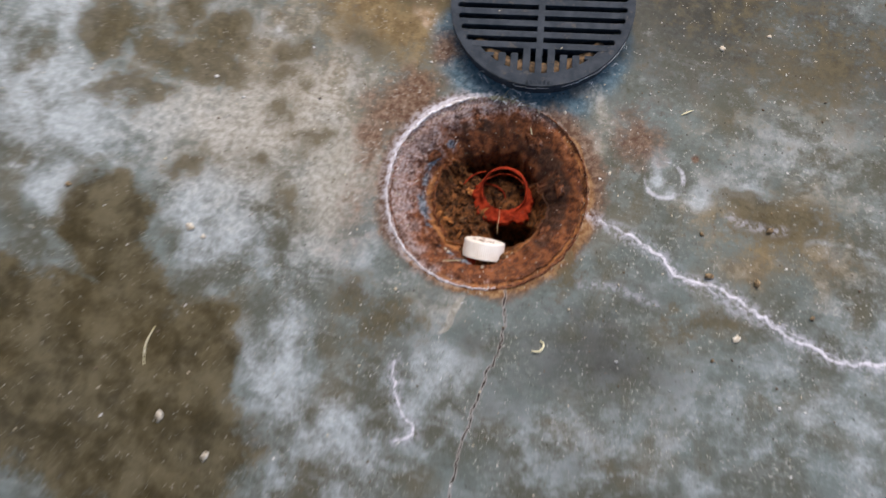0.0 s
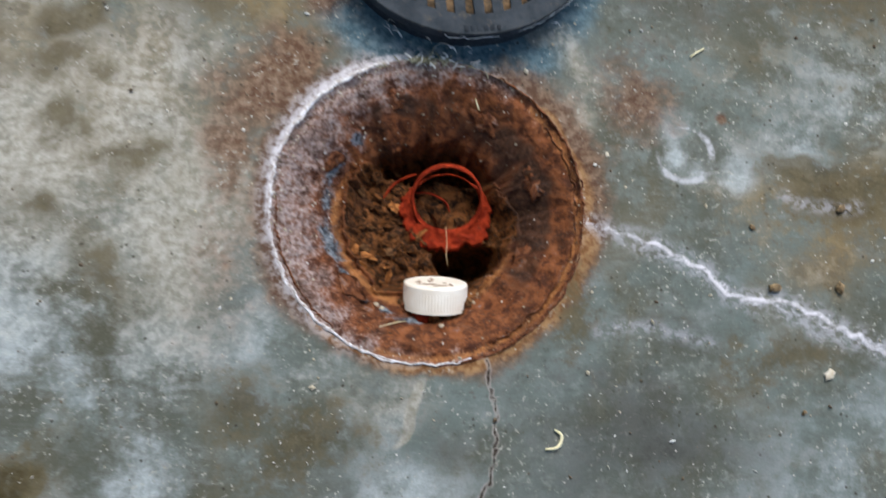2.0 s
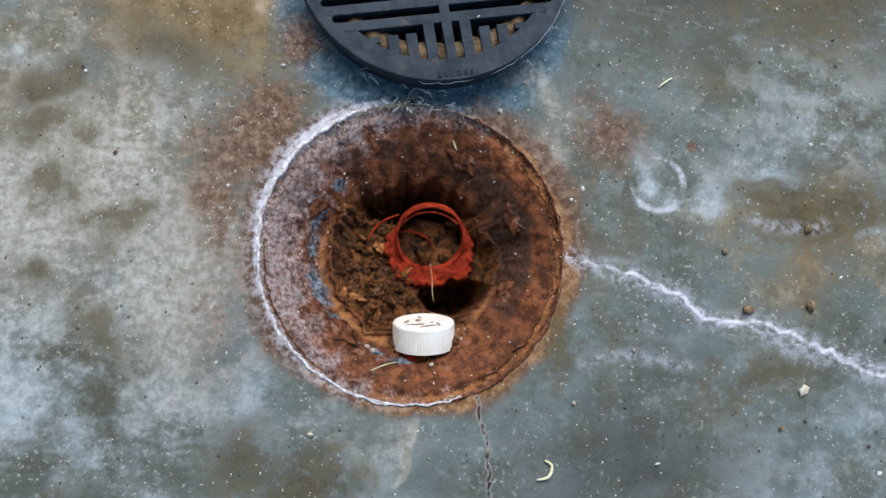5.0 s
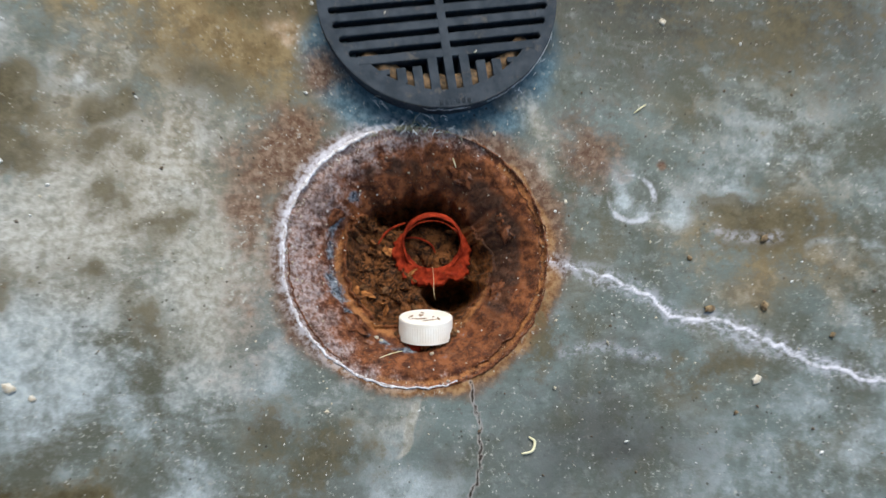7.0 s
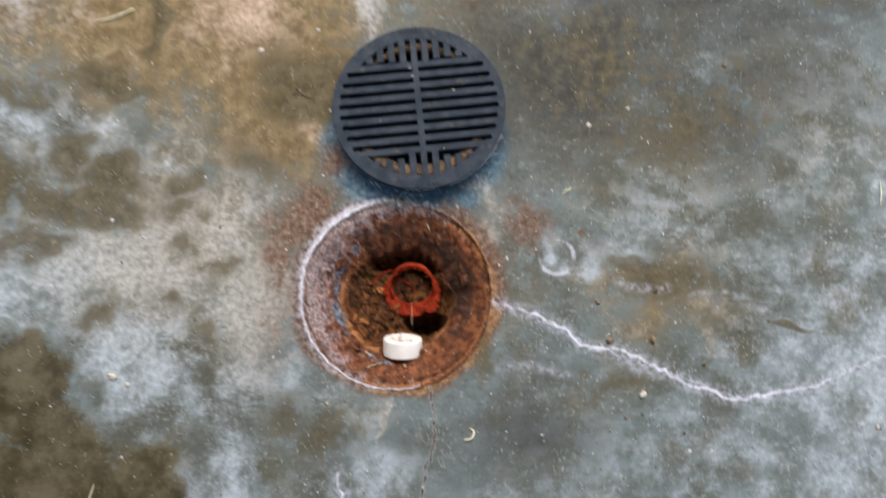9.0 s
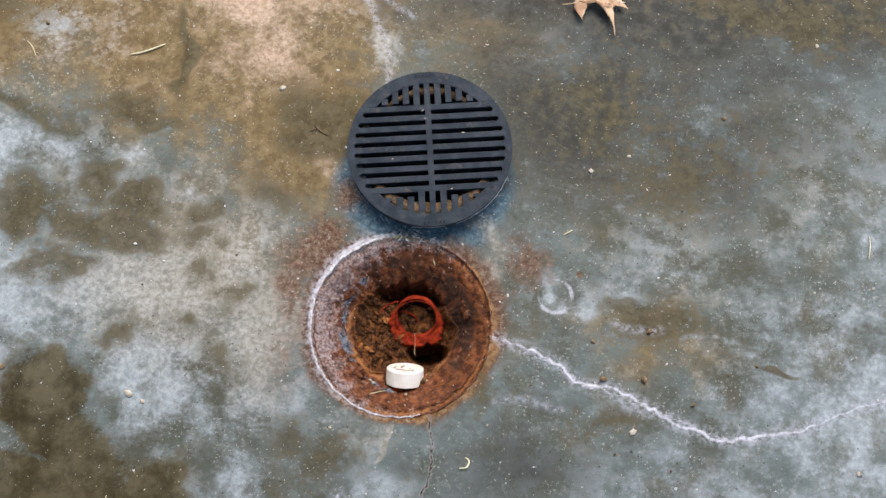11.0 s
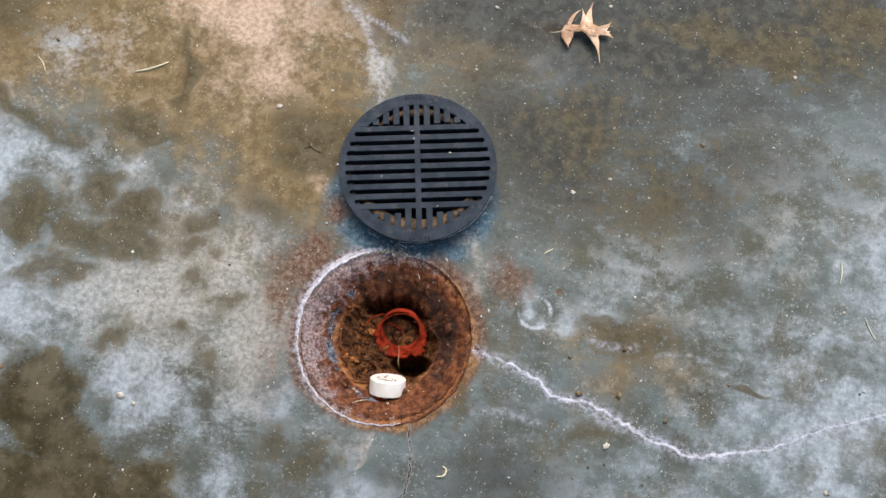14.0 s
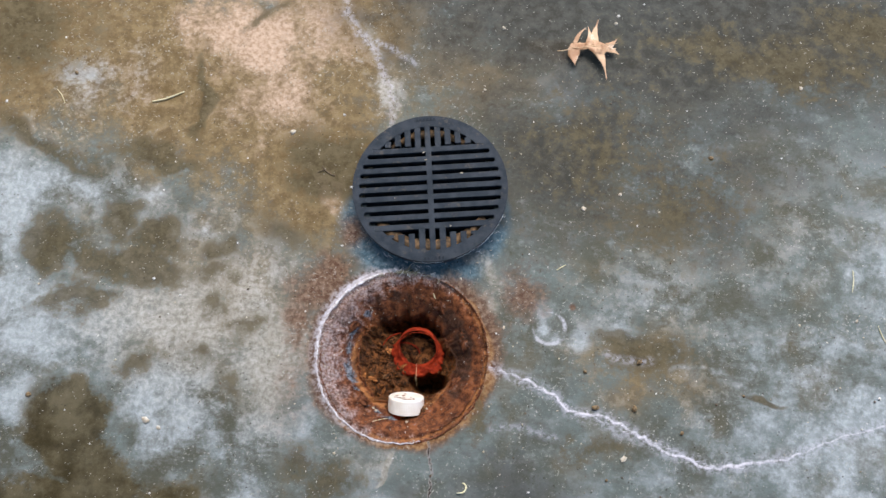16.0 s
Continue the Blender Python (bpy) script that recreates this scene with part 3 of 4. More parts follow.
def bowl_height(x, y):
    """Depth of the rusted funnel and of the dirt in its throat."""
    r, a = math.hypot(x, y), math.atan2(y, x)
    lip = throat_edge(a)
    v = Vector((x, y, 0))
    if r > lip:
        u = (r - lip) / (0.1085 - lip)
        w = max(0.0, 1 - u)
        z = -0.039 * (0.30 * w + 0.70 * w ** 1.8)
        z += -0.0016 * math.exp(-((u - 0.88) / 0.06) ** 2) + 0.0022 * math.exp(-((u - 0.12) / 0.12) ** 2) * max(0.0, -math.sin(a - 0.5))
        z += (0.0034 * noise.noise(v * 50) + 0.0020 * noise.noise(v * 150) + 0.0009 * noise.noise(v * 380)) * min(1, (1 - u) * 10)
    else:
        u = min(1, (lip - r) / 0.013)
        z = -0.034 - 0.022 * (u * u * (3 - 2 * u))
        z += u * (0.0060 * noise.noise(v * 70 + Vector((4, 0, 0))) + 0.0032 * noise.noise(v * 150) + 0.0010 * noise.noise(v * 420))
        hole = math.hypot((x - 0.034) / 0.024, (y + 0.025) / 0.014)
        z -= 0.045 * max(0.0, min(1.0, (1.15 - hole) * 2.2))
        back = math.hypot((x - 0.012) / 0.052, (y - 0.047) / 0.016)
        z -= 0.034 * max(0.0, min(1.0, (1.2 - back) * 2))
    return z


def build_drain():
    drain = empty("floor_drain", pose(0, 0, 0), "open rusted iron floor drain set in the concrete", "drain")
    steps, rings = 300, 110
    verts, faces = [], []
    for j in range(rings):
        r = 0.1085 * (1 - j / (rings - 0.5))
        for i in range(steps):
            a = 2 * math.pi * i / steps
            x, y = r * math.cos(a), r * math.sin(a)
            verts.append((x, y, bowl_height(x, y) - (0.0008 if j == 0 else 0)))
    for j in range(rings - 1):
        for i in range(steps):
            k = (i + 1) % steps
            faces.append((j * steps + i, j * steps + k, (j + 1) * steps + k, (j + 1) * steps + i))
    outer, inner = [], []
    for f in faces:
        x, y = sum(verts[v][0] for v in f) / 4, sum(verts[v][1] for v in f) / 4
        (outer if math.hypot(x, y) > throat_edge(math.atan2(y, x)) - 0.002 else inner).append(f)
    for name, fs, mat, label in (("funnel", outer, BOWL, "flaking red-brown rusted iron funnel"), ("throat_dirt", inner, SOIL, "dark crumbly rusty dirt in the throat")):
        used = sorted({v for f in fs for v in f})
        at = {v: i for i, v in enumerate(used)}
        me = bpy.data.meshes.new(name)
        me.from_pydata([verts[v] for v in used], [], [tuple(at[v] for v in f) for f in fs])
        me.polygons.foreach_set("use_smooth", [True] * len(me.polygons))
        p = np.array([verts[v] for v in used])
        ang, rr = np.arctan2(p[:, 1], p[:, 0]), np.hypot(p[:, 0], p[:, 1])
        lime = 0.85 * np.cos(ang - 2.95) + 0.15 + 0.35 * np.clip((rr - 0.097) / 0.01, -1, 1) - 0.7 * (rr < 0.066)
        orange = np.maximum(1.15 - np.abs(rr - 0.0645) / 0.0055 - 0.9 * np.clip(0.35 + np.sin(ang + 0.4), 0, 2), 0.9 - np.abs(rr - 0.103) / 0.006 - 1.2 * (np.cos(ang + 0.5) < 0.2)) - 0.35
        streak = np.array([noise.noise(Vector((11 * math.cos(t), 11 * math.sin(t), 60 * q))) for t, q in zip(ang, rr)])
        # dark mask: strongest low on the east wall, plus streaks and small patches
        wall_dark = 0.12 * np.sin(ang) - 0.40 - np.abs(rr - 0.082) / 0.02 * 0.4 + 0.6 * streak + 1.3 * np.exp(-((ang - 0.15) / 0.9) ** 2) * np.clip((0.094 - rr) / 0.01, 0, 1) + 0.5 * np.exp(-((ang + 2.2) / 0.5) ** 2 - ((rr - 0.078) / 0.008) ** 2)
        wall_dark += 0.9 * np.exp(-((ang - 1.95) / 0.42) ** 2 - ((rr - 0.080) / 0.008) ** 2) + 0.5 * np.exp(-((ang - 1.2) / 0.6) ** 2 - ((rr - 0.074) / 0.009) ** 2)
        side = np.abs(np.angle(np.exp(1j * (ang - 3.28))))
        steel = 0.6 - side / 0.55 - np.abs(rr - 0.0705) / 0.007
        steel = np.maximum(steel, 0.8 - np.abs(np.angle(np.exp(1j * (ang + 1.95)))) / 0.35 - np.abs(rr - 0.0735) / 0.005)
        for a, q, da, dq in ((2.75, 0.0735, 0.20, 0.004), (3.05, 0.0715, 0.16, 0.005), (3.50, 0.0700, 0.22, 0.006), (3.85, 0.0715, 0.18, 0.003), (4.25, 0.0745, 0.20, 0.003), (4.60, 0.0770, 0.16, 0.003)):
            spot = np.exp(-(np.angle(np.exp(1j * (ang - a))) / da) ** 2 - ((rr - q) / dq) ** 2)
            steel = np.maximum(steel, 0.8 * spot - 0.15)
            wall_dark += 0.9 * np.exp(-(np.angle(np.exp(1j * (ang - a - 0.12))) / da) ** 2 - ((rr - q + 0.0035) / 0.0028) ** 2)
        steel = np.maximum(steel, 0.75 - np.abs(ang - 2.35) / 0.22 - np.abs(rr - 0.074) / 0.007)
        lime = lime + 0.22 * np.exp(-((ang - 1.6) / 0.8) ** 2) * np.clip((rr - 0.088) / 0.008, 0, 1) - 0.5 * streak - 0.5 * np.clip((0.085 - rr) / 0.01, 0, 1)
        for key, v in (("lime", lime), ("orange", orange), ("wall_dark", wall_dark), ("steel", steel)):
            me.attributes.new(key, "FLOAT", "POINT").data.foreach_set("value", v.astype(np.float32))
        me.materials.append(mat)
        ob = new(name, me)
        ob.parent = drain
        tagged(ob, label)
    # broken white and tan crust round the rim
    rng = random.Random(12)
    crusts = ((108, 168, 0.0034, 0.0010, LIME, 0.0006), (160, 214, 0.0024, 0.0009, LIME, 0.0), (206, 262, 0.0024, 0.0010, LIME, 0.0), (255, 288, 0.0016, 0.0009, LIME, -0.0006),
              (284, 345, 0.0026, 0.0013, BOWL, 0.0004), (340, 425, 0.0017, 0.0011, BOWL, 0.0), (298, 352, 0.0019, 0.0022, BOWL, -0.0062), (344, 400, 0.0013, 0.0016, BOWL, -0.0048), (176, 236, 0.0012, 0.0012, BOWL, -0.0040))
    for k, (a0, a1, w, h, mat, off) in enumerate(crusts):
        text = "rough white lime crust" if mat is LIME else "flaking rust crust"
        n = int((a1 - a0) * 1.6)
        path = []
        for i in range(n):
            a = radians(a0 + (a1 - a0) * i / (n - 1))
            rad = RIM + 0.0004 + off + 0.0016 * noise.noise(Vector((a * 9, k, 0))) + 0.0010 * noise.noise(Vector((a * 40, k, 0)))
            path.append((rad * math.cos(a), rad * math.sin(a), 0.0001 if off > -0.002 else bowl_height(rad * math.cos(a), rad * math.sin(a)) + 0.0004))
        bm = tube(path, w * 0.5, 8, True, h / w * 2)
        for v in bm.verts:
            v.co.z -= 0.0011 * max(0.0, noise.noise(v.co * 60 + Vector((2, 2, 2))) + 0.15)
            v.co += Vector((0.0016 * noise.noise(v.co * 110) + 0.0007 * noise.noise(v.co * 480), 0.0016 * noise.noise(v.co * 110 + Vector((5, 5, 5))) + 0.0007 * noise.noise(v.co * 480 + Vector((1, 2, 3))), 0.0006 * noise.noise(v.co * 400)))
        part("rim_crust", bm, mat, drain, text, True)
    # peeled flakes of scale on the funnel's wall
    for a, r, s in ((150, 0.078, 0.012), (228, 0.074, 0.012), (246, 0.077, 0.011), (20, 0.080, 0.012), (-20, 0.074, 0.011), (60, 0.082, 0.012), (110, 0.084, 0.012)):
        x, y = r * math.cos(radians(a)), r * math.sin(radians(a))
        bm = lump((s * 0.55, s * 0.85, 0.0007), a, 1.1, 3)
        ob = part("rust_flake", bm, BOWL if s > 0.0105 else IRON_DARK, drain, "" if s > 0.0105 else "blue-black scale of peeling iron", True)
        ob.matrix_local = pose(x, y, bowl_height(x, y) + 0.0004, 0, -34, a)
    # clods of dirt in the throat
    for i in range(60):
        a, r = rng.uniform(0, 2 * math.pi), 0.055 * math.sqrt(rng.random())
        x, y, s = r * math.cos(a), r * math.sin(a), rng.uniform(0.0014, 0.0052)
        if math.hypot((x - 0.034) / 0.024, (y + 0.025) / 0.014) < 1.1:
            continue
        ob = part("clod", lump((s, s * rng.uniform(0.6, 1), s * 0.6), i, 0.6, 2), SOIL, drain)
        ob.matrix_local = pose(x, y, bowl_height(x, y) + s * 0.1, rng.uniform(-20, 20), rng.uniform(-20, 20), rng.uniform(0, 360))
    # flat shards of rust and leaf litter on the dirt
    for i in range(96):
        a, r = rng.uniform(0, 2 * math.pi), 0.057 * math.sqrt(rng.random())
        x, y, s = r * math.cos(a) - 0.006, r * math.sin(a) - 0.006, rng.uniform(0.002, 0.0062)
        if math.hypot((x - 0.034) / 0.024, (y + 0.025) / 0.014) < 1.1 or math.hypot(x - 0.0155, y - 0.02) < 0.024 or math.hypot(x, y) > 0.056:
            continue
        ob = part("shard", lump((s, s * rng.uniform(0.3, 0.7), 0.0006), i + 7, 0.9, 2), (SOIL, DIRT, EMBER, SOIL)[i % 4], drain)
        ob.matrix_local = pose(x, y, bowl_height(x, y) + 0.0018, rng.uniform(-40, 40), rng.uniform(-40, 40), rng.uniform(0, 360))
    # dirt and crumbs packed under the screw cap's edge
    for i in range(26):
        x, s = -0.013 + 0.045 * (i % 13) / 12 + rng.uniform(-0.001, 0.001), rng.uniform(0.0026, 0.0048) if i < 13 else rng.uniform(0.0010, 0.0022)
        y = -0.0712 + 0.010 * ((x - 0.009) / 0.023) ** 2 - (0.0035 if i >= 13 else 0) + rng.uniform(-0.0015, 0.0010)
        ob = part("crumb", lump((s, s * 0.8, s * 0.7), i + 140, 0.7, 2), (DIRT, BOWL, EMBER, SOIL)[i % 4] if i % 13 not in (2, 3, 4) else RED, drain)
        ob.matrix_local = pose(x, y, bowl_height(x, y) + s * (0.55 if i < 13 else 0.3), 0, 0, i * 70)
    # loose grains caught on the funnel
    verts, faces = [], []
    for i in range(900):
        a, r = rng.choice((rng.uniform(0, 2 * math.pi), rng.gauss(2.6, 0.7))), rng.choice((rng.uniform(0.099, 0.108), rng.uniform(0.058, 0.108)))
        x, y, s = r * math.cos(a), r * math.sin(a), 0.0003 + 0.0011 * rng.random() ** 3
        z, n, t = bowl_height(x, y), len(verts), rng.uniform(0, 6.28)
        c, d = math.cos(t) * s, math.sin(t) * s
        verts += [(x + c, y + d, z + s * 0.3), (x - d * 0.6, y + c * 0.6, z + s * 0.3), (x - c, y - d, z + s * 0.3), (x + d * 0.6, y - c * 0.6, z + s * 0.3), (x, y, z + s * 0.9), (x, y, z - s)]
        for k in range(4):
            faces += [(n + k, n + (k + 1) % 4, n + 4), (n + (k + 1) % 4, n + k, n + 5)]
    me = bpy.data.meshes.new("grains")
    me.from_pydata(verts, [], faces)
    me.materials.append(GRIT)
    ob = new("grains", me)
    ob.parent = drain
    tagged(ob, "tan grains caught on the rusted funnel", kind="stuff")
    return drain


DRAIN = build_drain()


def build_red_pipe():
    """The broken red pipe collar that sticks up out of the dirt."""
    thing = empty("broken_pipe_collar", pose(0.0155, 0.020, -0.060), "broken red-oxide pipe collar stuck in rusty dirt", "pipe")
    R, w, h = 0.0264, 0.0021, 0.011
    bm = lathe(((R, 0), (R, h - 0.001), (R - 0.001, h), (R - w + 0.001, h), (R - w, h - 0.001), (R - w, 0)), 72, True)
    bmesh.ops.subdivide_edges(bm, edges=[e for e in bm.edges if abs(e.verts[0].co.z - e.verts[1].co.z) > 0.008], cuts=6)
    for v in bm.verts:
        k = 1 + 0.03 * noise.noise(v.co * 90) + 0.02 * noise.noise(v.co * 260)
        v.co = Vector((v.co.x * k, v.co.y * k, v.co.z + 0.0012 * noise.noise(v.co * 140)))
    plug = lump((0.0225, 0.019, 0.005), 5, 0.35, 4)
    for v in plug.verts:
        v.co.z += 0.0025 * noise.noise(v.co * 160) + 0.0015 * noise.noise(v.co * 380)
    part("dirt_plug", plug, SOIL, thing, "brown dirt inside the collar", True).matrix_local = pose(0, -0.004, 0.0025, 10, 0, 0)
    ob = part("collar", bm, RED, thing, "", True)
    ob.matrix_local = pose(0.0002, 0.0006, 0.012, 30, -3, 0)
    bm = bmesh.new()
    n, rows = 120, 12
    rings = []
    for j in range(rows + 1):
        ring = []
        for i in range(n):
            a = 2 * math.pi * i / n
            spread = 0.0015 + 0.0125 * max(0.0, 0.62 - 0.80 * math.sin(a)) * (1 + 0.5 * noise.noise(Vector((3 * math.cos(a), 3 * math.sin(a), 3))) + 0.45 * noise.noise(Vector((10 * math.cos(a), 10 * math.sin(a), 1))))
            u = j / rows
            q = R - 0.002 + spread * u
            x, y = q * math.cos(a), 0.84 * q * math.sin(a)
            z = 0.0016 - 0.0025 * u * u + 0.0020 * noise.noise(Vector((x * 130, y * 130, 0))) + 0.0016 * noise.noise(Vector((x * 330, y * 330, 0)))
            ring.append(bm.verts.new((x, y, z - (0.006 if j == rows else 0))))
        rings.append(ring)
    for a, b in zip(rings, rings[1:]):
        for i in range(n):
            bm.faces.new((a[i], a[(i + 1) % n], b[(i + 1) % n], b[i]))
    bmesh.ops.recalc_face_normals(bm, faces=bm.faces[:])
    part("broken_flange", bm, RED, thing, "crumbling red flange with ragged edge", True).matrix_local = pose(0, -0.0025, 0.0115, 6, -3, 0)
    part("sliver", tube(smooth_path(((-0.047, -0.003, 0.011), (-0.041, 0.006, 0.014), (-0.034, 0.011, 0.017), (-0.024, 0.014, 0.0225)), 24), 0.0010, 6), RED, thing, "thin curved red sliver", True)
    part("sliver", tube(smooth_path(((-0.024, 0.003, 0.012), (-0.012, 0.003, 0.012), (-0.001, -0.002, 0.011), (0.003, -0.009, 0.009)), 24), 0.0010, 6), RED, thing, "thin curved red sliver", True)
    return thing


build_red_pipe()


def build_cap():
    cap = empty("bottle_cap", pose(0.0095, -0.0560, -0.0285, -68, 0, 2), "ivory plastic screw cap lying on its side in the drain", "cap")
    R, H, n = 0.0222, 0.0186, 192
    bm = bmesh.new()
    prof = [(R - 0.0022, -H / 2 + 0.002, 0), (R - 0.0022, -H / 2, 0), (R, -H / 2, 0), (R, -H / 2 + 0.0025, 0), (R, -H / 2 + 0.003, 1), (R, H / 2 - 0.005, 1), (R, H / 2 - 0.0045, 0), (R, H / 2 - 0.0015, 0), (R - 0.0006, H / 2 - 0.0004, 0), (R - 0.002, H / 2, 0), (R * 0.5, H / 2 - 0.0002, 0), (0.0004, H / 2 - 0.0003, 0)]
    rings = []
    for r, z, rib in prof:
        ring = []
        for i in range(n):
            a = 2 * math.pi * i / n
            q = r + (0.00013 * (1 if i % 3 else -0.8) if rib else 0)
            ring.append(bm.verts.new((q * math.cos(a), q * math.sin(a), z)))
        rings.append(ring)
    for a, b in zip(rings, rings[1:]):
        for i in range(n):
            bm.faces.new((a[i], a[(i + 1) % n], b[(i + 1) % n], b[i]))
    bm.faces.new(rings[-1]), bm.faces.new(rings[0])
    bmesh.ops.recalc_face_normals(bm, faces=bm.faces[:])
    shell = part("shell", bm, CAP, cap, "ribbed ivory plastic shell")
    for i, (x, y, sx, sy) in enumerate(((-0.006, 0.012, 0.0058, 0.0016), (0.003, 0.0165, 0.0066, 0.0012), (0.006, 0.007, 0.0014, 0.0010), (-0.012, 0.004, 0.0034, 0.0013), (-0.004, 0.001, 0.0030, 0.0018), (0.010, 0.013, 0.0040, 0.0009), (-0.002, -0.006, 0.0020, 0.0011))):
        part("dirt_smear", lump((sx, sy, 0.0003), i + 30, 0.8, 3), CAP_DIRT, shell, "", True).matrix_local = pose(x, -y + 0.004, H / 2, 0, 0, 20 * i)
    for i, (a, z, s) in enumerate(((118, -0.007, 0.0042), (112, -0.009, 0.003), (150, -0.002, 0.002), (140, -0.004, 0.0016), (156, 0.004, 0.0014), (60, -0.009, 0.002))):
        x, y = R * math.cos(radians(a)), R * math.sin(radians(a))
        part("dirt_smear", lump((s, s * 0.8, 0.0007), i + 50, 0.7, 2), RED if i < 2 else CAP_DIRT, shell, "red rust crumb stuck on" if i < 2 else "", True).matrix_local = pose(x, y, z, 90, 0, a - 90)
    return cap


build_cap()

# ---------------------------------------------------------------- the grate beside it


def build_grate():
    grate = empty("drain_grate", pose(0.0135, 0.2155, 0, 0, 0, 8.7), "round dark cast-iron drain grate lying on the concrete", "grate")
    R, RS, RC, P, H = 0.1002, 0.0920, 0.0845, 0.0131, 0.0029
    top, thick = 0.0250, 0.0080
    rows = [k - 3.5 for k in range(8)]
    reach = [math.sqrt(RS ** 2 - (k * P) ** 2) for k in rows]
    # inner outline of the rim: rounded slot ends down one side, then the comb opening, then the other side
    right = []
    ybar = 4.5 * P - H
    a0 = math.asin(ybar / RC)
    n = 22
    right.append((reach[0] - 2.6 * H, -ybar))
    for i, k in enumerate(rows):
        yk, xe = k * P, reach[i] - H
        xb0 = min(reach[i], reach[i - 1] if i else reach[i]) - 2.6 * H
        right.append((xb0, yk - H))
        right += [(xe + H * math.sin(t), yk - H * math.cos(t)) for t in (math.pi * j / 8 for j in range(9))]
        xb1 = min(reach[i], reach[i + 1] if i < 7 else reach[i]) - 2.6 * H
        right.append((xb1, yk + H))
    right.append((reach[-1] - 2.6 * H, ybar))
    upper = [(RC * math.cos(a0 + (math.pi - 2 * a0) * j / n), RC * math.sin(a0 + (math.pi - 2 * a0) * j / n)) for j in range(n + 1)]
    inner = right + upper + [(-x, y) for x, y in reversed(right)] + [(-x, -y) for x, y in upper]
    from mathutils import geometry
    outer = [(R * math.cos(2 * math.pi * i / 160), R * math.sin(2 * math.pi * i / 160)) for i in range(160)]
    pts = [Vector(p) for p in outer + inner]
    m = len(outer)
    edges = [(i, (i + 1) % m) for i in range(m)] + [(m + i, m + (i + 1) % len(inner)) for i in range(len(inner))]
    vs, es, fs, *rest = geometry.delaunay_2d_cdt(pts, edges, [], 0, 1e-7)

    def inside(x, y):
        hit = False
        for (xa, ya), (xb, yb) in zip(inner, inner[1:] + inner[:1]):
            if (ya > y) != (yb > y) and x < (xb - xa) * (y - ya) / (yb - ya) + xa:
                hit = not hit
        return hit

    bm = bmesh.new()
    bv = [bm.verts.new((v.x, v.y, top)) for v in vs]
    for f in fs:
        c = sum((vs[i] for i in f), Vector((0, 0))) / len(f)
        if not inside(c.x, c.y) and c.length < R:
            bm.faces.new([bv[i] for i in f])
    for v in [v for v in bm.verts if not v.link_faces]:
        bm.verts.remove(v)
    ret = bmesh.ops.extrude_face_region(bm, geom=bm.faces[:])
    for v in [g for g in ret["geom"] if isinstance(g, bmesh.types.BMVert)]:
        v.co.z -= thick
    bmesh.ops.recalc_face_normals(bm, faces=bm.faces[:])
    sharp = [e for e in bm.edges if len(e.link_faces) == 2 and e.calc_face_angle() > 0.9 and min(e.verts[0].co.z, e.verts[1].co.z) > top - 0.001]
    bmesh.ops.bevel(bm, geom=sharp, offset=0.0005, segments=2, affect="EDGES")
    rim = part("rim", bm, IRON, grate, "cast-iron rim with rounded slot ends")
    part("skirt", lathe(((0.0965, 0.0005), (0.0985, 0.0176), (0.0935, 0.0176), (0.0930, 0.0005)), 96, True), IRON_DARK, grate)
    z0, z1, b = top - 0.0180, top - 0.0003, 0.0005
    part("spine", box(-0.0036, 0.0036, -RC - 0.002, RC + 0.002, z0, z1 + 0.00012, b), IRON, grate)
    half = P / 2 - H
    for s in (-1, 1):
        for k in range(-4, 5):
            y = k * P
            ends = [reach[i] for i, r in enumerate(rows) if abs(r - k) < 0.6]
            end = min(ends) - 2.6 * H + 0.0012
            x0, x1 = sorted((s * 0.0030, s * end))
            part("slat", box(x0, x1, y - half, y + half, z0, z1, b), IRON, grate)
        for t in (-1, 1):
            for j in range(1, 5):
                x = s * j * P
                inn = 4.5 * P - H - 0.001 if j == 1 else 4.5 * P + (0.0030 if t < 0 else -0.0010 + 0.0012 * (j % 2))
                out = math.sqrt(RC ** 2 - (abs(x) + 0.0034) ** 2) + 0.003
                if out - inn < 0.003:
                    continue
                y0, y1 = sorted((t * inn, t * out))
                part("tooth", box(x - 0.0039, x + 0.0039, y0, y1, z0, z1 - 0.0001, b), IRON, grate)
    for t, a0, a1, w in ((-1, 212, 328, 0.0098), (1, 40, 130, 0.0060)):
        arc = [(0.078 * math.cos(radians(a0 + (a1 - a0) * i / 24)), 0.078 * math.sin(radians(a0 + (a1 - a0) * i / 24)), 0.0145) for i in range(25)]
        bm = tube(arc, w, 10, True, 0.9)
        for v in bm.verts:
            v.co += Vector((noise.noise(v.co * 150), noise.noise(v.co * 150 + Vector((3, 3, 3))), noise.noise(v.co * 110 + Vector((7, 0, 3))))) * 0.003
        part("caught_dirt", bm, GRATE_DIRT, grate, "brown dirt caught under the grate's teeth", True)
    # worn raised lettering, too worn to read
    for t, xs in ((-1, (-0.012, -0.0075, -0.003, 0.0015, 0.006, 0.0105)), (1, (-0.014, -0.0095, -0.005, -0.0005, 0.004, 0.0085))):
        for i, x in enumerate(xs):
            part("raised_mark", box(x, x + 0.003, t * 0.0952 - 0.0024, t * 0.0952 + 0.0022 - 0.0007 * (i % 2), top - 0.0005, top + 0.0005, 0.0003), IRON_DARK, rim)
    return grate


build_grate()

# ---------------------------------------------------------------- leaf, straws and crumbs on the slab


